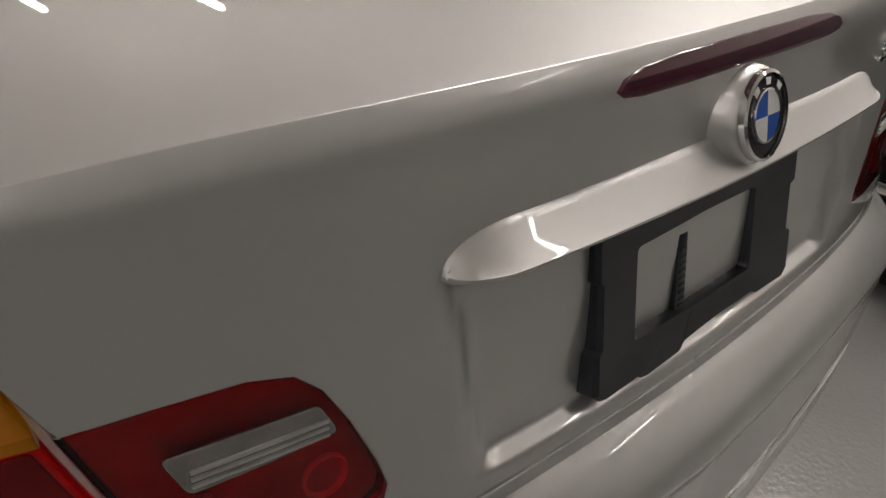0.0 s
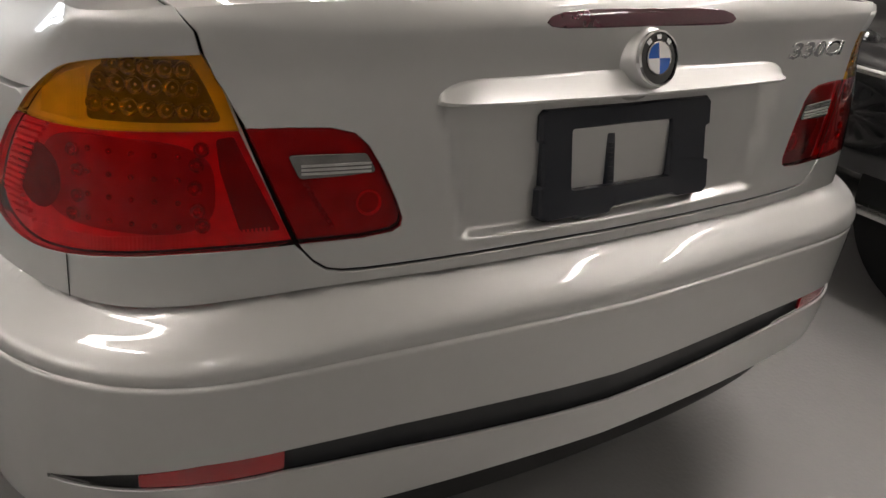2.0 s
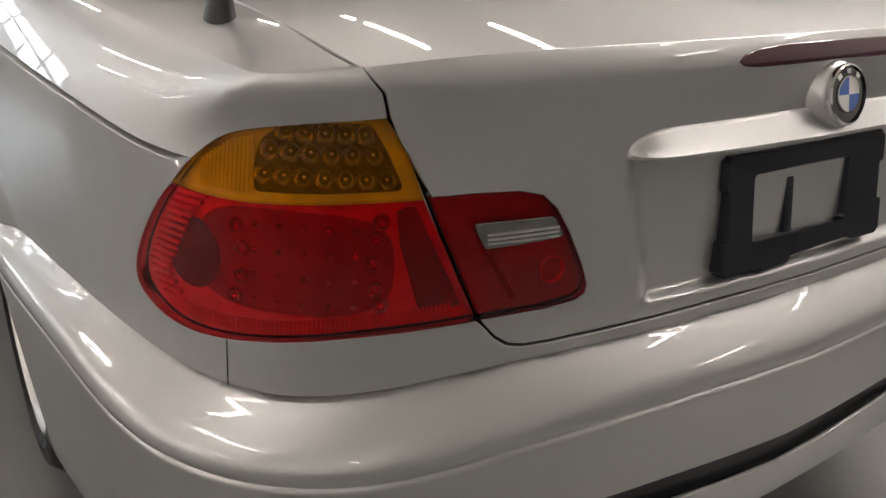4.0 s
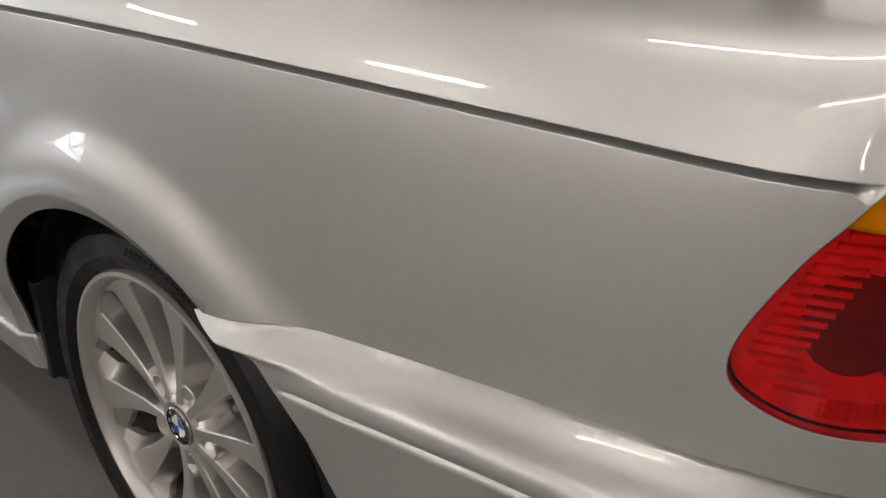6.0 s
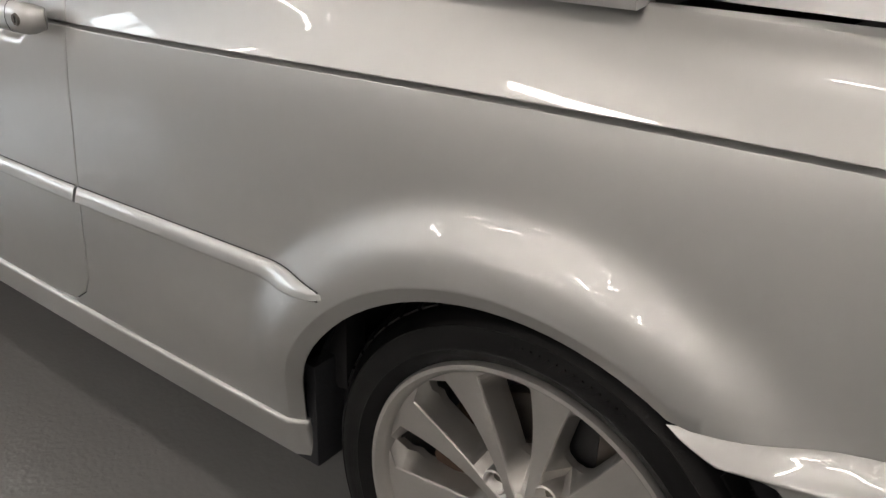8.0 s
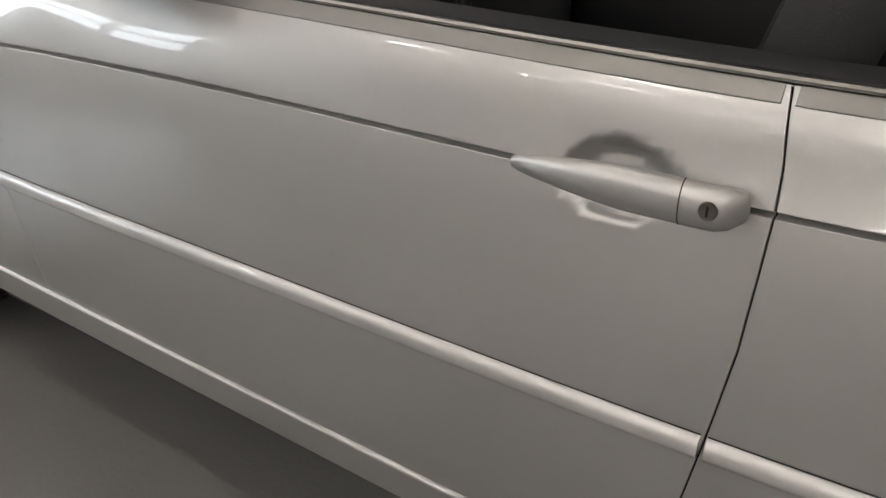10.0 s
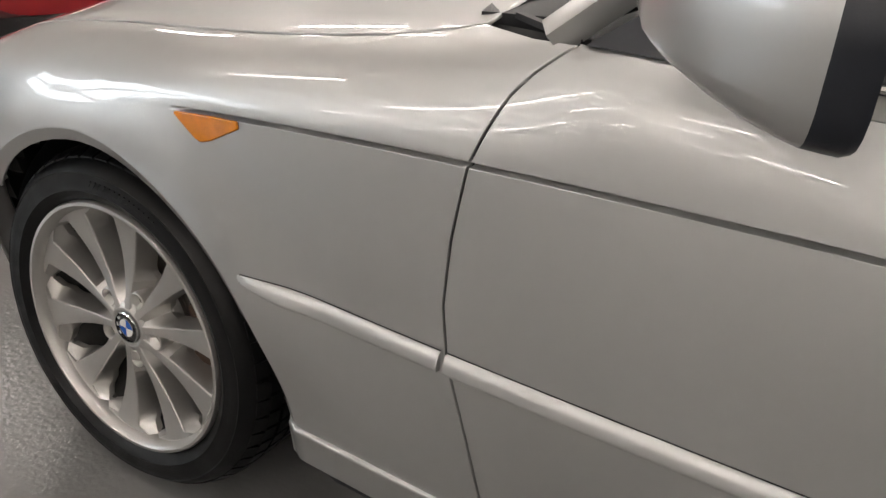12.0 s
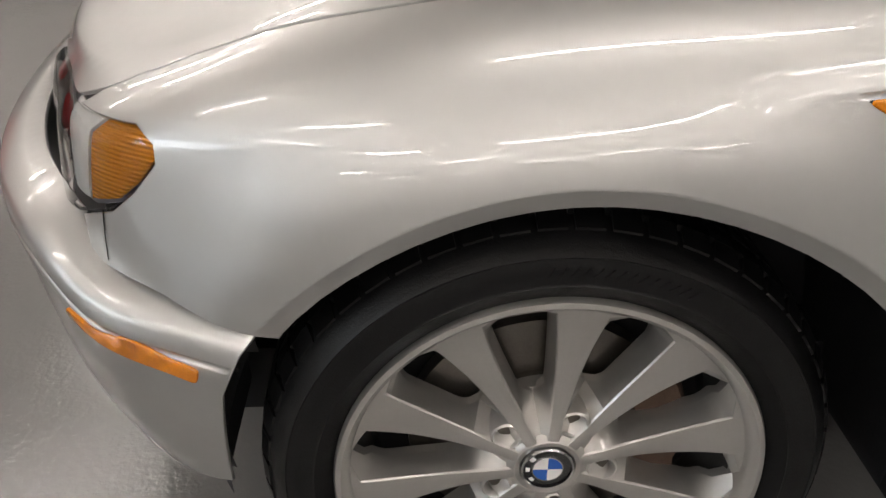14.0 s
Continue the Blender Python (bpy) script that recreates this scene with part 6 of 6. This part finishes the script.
def soft_top():
    bm = bmesh.new()
    crown = Spline([-0.10, 0.10, 0.35, 0.75, 1.2, 1.45], [0.97, 1.20, 1.33, 1.375, 1.36, 1.335])
    rows = []
    for y in np.linspace(-0.10, 1.45, 24):
        zc = float(crown(y))
        low = 0.955 if y < 0.27 else min(1.24, zc - 0.06)
        wide = 0.735 if y < 0.27 else 0.655
        row = []
        for a in np.linspace(math.pi, 0, 25):
            ca, sa = math.cos(a), math.sin(a)
            row.append(bm.verts.new((wide * math.copysign(abs(ca) ** 0.55, ca) * (1 - 0.10 * sa), y, low + (zc - low) * sa ** 0.7)))
        rows.append(row)
    for r0, r1 in zip(rows, rows[1:]):
        for i in range(24):
            bm.faces.new((r0[i], r0[i + 1], r1[i + 1], r1[i]))
    bmesh.ops.recalc_face_normals(bm, faces=bm.faces)
    part("soft_top", bm, FABRIC, car, "black fabric soft top, raised")
    bm = bmesh.new()
    a = [(-0.66, 2.06, 0.93), (0.66, 2.06, 0.93), (0.58, 1.44, 1.32), (-0.58, 1.44, 1.32)]
    lo = [Vector(a[0]), Vector((0, 2.22, 0.955)), Vector(a[1])]
    hi = [Vector(a[3]), Vector((0, 1.50, 1.345)), Vector(a[2])]
    rows = []
    for t in np.linspace(0, 1, 9):
        def bend(p):
            return p[0] * (1 - t) ** 2 + (p[1] * 2 - (p[0] + p[2]) / 2) * (2 * t * (1 - t)) + p[2] * t * t
        rows.append([bm.verts.new(bend(lo)), bm.verts.new(bend(hi))])
    for r0, r1 in zip(rows, rows[1:]):
        bm.faces.new((r0[0], r1[0], r1[1], r0[1]))
    bmesh.ops.solidify(bm, geom=bm.faces[:], thickness=0.005)
    pane = part("windscreen", bm, GLASS, car, "tinted windscreen")
    pane.visible_shadow = False
    bm = bmesh.new()
    sweep(bm, [(-0.70, 2.10, 0.910), (-0.35, 2.20, 0.925), (0, 2.24, 0.930), (0.35, 2.20, 0.925), (0.70, 2.10, 0.910)], [(-0.05, -0.02), (-0.05, 0.006), (0.06, 0.010), (0.06, -0.02)])
    bmesh.ops.recalc_face_normals(bm, faces=bm.faces)
    part("cowl", bm, BLACK_TRIM, car, "black scuttle panel under the windscreen")
    # cabin floor and bulkheads
    bm = bmesh.new()
    box(bm, (-0.74, -0.02, 0.30), (0.74, 2.05, 0.34))
    box(bm, (-0.74, -0.06, 0.30), (0.74, -0.02, 0.93))
    box(bm, (-0.66, 2.0, 0.30), (0.66, 2.05, 0.88))
    part("cabin_floor", bm, LEATHER, car, "dark cabin floor")
    for half in ("left", "right"):
        bm = bmesh.new()
        box(bm, (-0.79, 0.30, 0.36), (-0.745, 1.93, 0.918), 0.015)
        mirrored(bm, half)
        part("door_card", bm, LEATHER, car, "black door card")


soft_top()


def seat(x):
    ob = None
    bm = bmesh.new()
    box(bm, (x - 0.25, 0.86, 0.46), (x + 0.25, 1.38, 0.62), 0.05)
    ob = part("seat", bm, LEATHER, car, "black leather front seat")
    bm = bmesh.new()
    box(bm, (-0.24, -0.07, 0.0), (0.24, 0.07, 0.56), 0.05, Matrix.Translation((x, 0.90, 0.58)) @ Matrix.Rotation(radians(16), 4, "X"))
    part("backrest", bm, LEATHER, ob)
    bm = bmesh.new()
    box(bm, (-0.13, -0.05, 0.0), (0.13, 0.05, 0.17), 0.04, Matrix.Translation((x, 0.735, 1.14)) @ Matrix.Rotation(radians(12), 4, "X"))
    part("headrest", bm, LEATHER, ob)


def cockpit():
    for x in (-0.37, 0.37):
        seat(x)
    bm = bmesh.new()
    box(bm, (-0.70, 1.72, 0.62), (0.70, 2.06, 0.915), 0.05)
    dash = part("dashboard", bm, LEATHER, car, "black dashboard")
    for k in range(7):
        bm = bmesh.new()
        box(bm, (-0.68, 1.702, 0.80 + 0.012 * k), (-0.58, 1.716, 0.807 + 0.012 * k), 0.002)
        part("vent_slat", bm, BLACK_SATIN, dash)
    m = Matrix.Translation((-0.37, 1.56, 0.90)) @ Matrix.Rotation(radians(64), 4, "X")
    bm = bmesh.new()
    prof = [(0.185 + 0.014 * math.cos(a), 0.014 * math.sin(a)) for a in np.linspace(0, 2 * math.pi, 13)]
    lathe(bm, prof, 40, m=m @ Matrix.Rotation(radians(90), 4, "Y"))
    bmesh.ops.recalc_face_normals(bm, faces=bm.faces)
    wheel = part("steering_wheel", bm, LEATHER, car, "black leather steering wheel")
    bm = bmesh.new()
    box(bm, (-0.075, -0.06, -0.02), (0.075, 0.06, 0.025), 0.02, m)
    part("wheel_pad", bm, BLACK_SATIN, wheel)
    for a in (0, 180, 270):
        bm = bmesh.new()
        box(bm, (0.06, -0.015, -0.012), (0.18, 0.015, 0.008), 0.005, m @ Matrix.Rotation(radians(a), 4, "Z"))
        part("wheel_spoke", bm, BRIGHT_TRIM if a != 270 else BLACK_SATIN, wheel)
    bm = bmesh.new()
    box(bm, (-0.10, 0.7, 0.34), (0.10, 1.75, 0.60), 0.03)
    part("centre_console", bm, LEATHER, car, "black centre console")


cockpit()


# ---- the cars parked around ----
RED_PAINT = make_material("red_car_paint", (0.32, 0.010, 0.014), rough=0.3, coat=1.0, vary=0.05)


def parked_car(name, label, paint, m, bright):
    """A plain saloon with its length along y; bright adds side mouldings and a handle."""
    ob = tagged(new(name), label, "car")

    def put(kind, bm, material, lab="", parent=ob):
        bmesh.ops.recalc_face_normals(bm, faces=bm.faces)
        bmesh.ops.transform(bm, matrix=m, verts=bm.verts)
        return part(kind, bm, material, parent, lab)

    x0, x1 = 1.52, 3.25
    bm = bmesh.new()
    rings = []
    for y, w, z0, z1 in ((-1.35, 0.78, 0.34, 0.72), (-1.32, 0.86, 0.30, 0.78), (-1.2, 0.94, 0.24, 0.86), (-0.8, 1.0, 0.22, 0.92), (0.6, 1.0, 0.22, 0.92), (2.0, 1.0, 0.22, 0.88), (2.7, 0.97, 0.24, 0.80), (2.98, 0.88, 0.28, 0.70), (3.05, 0.80, 0.30, 0.64)):
        cx, half_w = (x0 + x1) / 2, (x1 - x0) / 2 * w
        prof = []
        for a in np.linspace(0, 2 * math.pi, 40, endpoint=False):
            ca, sa = math.cos(a), math.sin(a)
            prof.append(bm.verts.new((cx + half_w * math.copysign(abs(ca) ** 0.35, ca), y, (z0 + z1) / 2 + (z1 - z0) / 2 * math.copysign(abs(sa) ** 0.5, sa))))
        rings.append(prof)
    for r0, r1 in zip(rings, rings[1:]):
        for i in range(40):
            bm.faces.new((r0[i], r0[(i + 1) % 40], r1[(i + 1) % 40], r1[i]))
    bm.faces.new(rings[0])
    bm.faces.new(rings[-1])
    put("body", bm, paint)
    # cabin: a tapering glasshouse under a painted roof
    bm = bmesh.new()
    tiers = []
    for z, inx, ya, yb in ((0.86, 0.10, -0.75, 1.95), (1.05, 0.17, -0.50, 1.62), (1.24, 0.25, -0.20, 1.22), (1.34, 0.31, 0.0, 1.0)):
        tiers.append([bm.verts.new(p) for p in ((x0 + inx, ya, z), (x1 - inx, ya, z), (x1 - inx, yb, z), (x0 + inx, yb, z))])
    for r0, r1 in zip(tiers, tiers[1:]):
        for i in range(4):
            bm.faces.new((r0[i], r0[(i + 1) % 4], r1[(i + 1) % 4], r1[i]))
    bm.faces.new(tiers[-1])
    put("cabin", bm, BADGE_BLACK, "dark glazed cabin")
    bm = bmesh.new()
    box(bm, (x0 + 0.29, -0.04, 1.335), (x1 - 0.29, 1.04, 1.385), 0.02)
    put("roof", bm, paint)
    if bright:
        for z, h in ((0.645, 0.022), (0.255, 0.030)):
            bm = bmesh.new()
            box(bm, (x0 - 0.016, -1.05, z), (x0 + 0.02, 2.5, z + h), 0.006)
            put("moulding", bm, BRIGHT_TRIM, "bright side moulding")
        bm = bmesh.new()
        box(bm, (x0 - 0.03, -0.36, 0.735), (x0 + 0.01, -0.20, 0.765), 0.012)
        put("door_handle", bm, CHROME, "chrome door handle")
    for y in (-0.75, 2.05):
        for x in (x0 + 0.02, x1 - 0.22):
            bm = bmesh.new()
            lathe(bm, [(0.0, 0.01), (0.20, 0.01), (0.21, 0.0), (0.31, 0.0), (0.325, 0.03), (0.325, 0.17), (0.31, 0.20), (0.0, 0.20)], 48, m=Matrix.Translation((x, y, 0.325)))
            put("wheel", bm, RUBBER, "black wheel")


parked_car("black_car", "glossy black car with bright mouldings parked alongside", BLACK_PAINT, Matrix.Identity(4), True)
parked_car("red_car", "dark red car parked nose to nose with the silver one", RED_PAINT, Matrix.Translation((3.5, 8.05, 0)) @ Matrix.Rotation(math.pi, 4, "Z"), False)
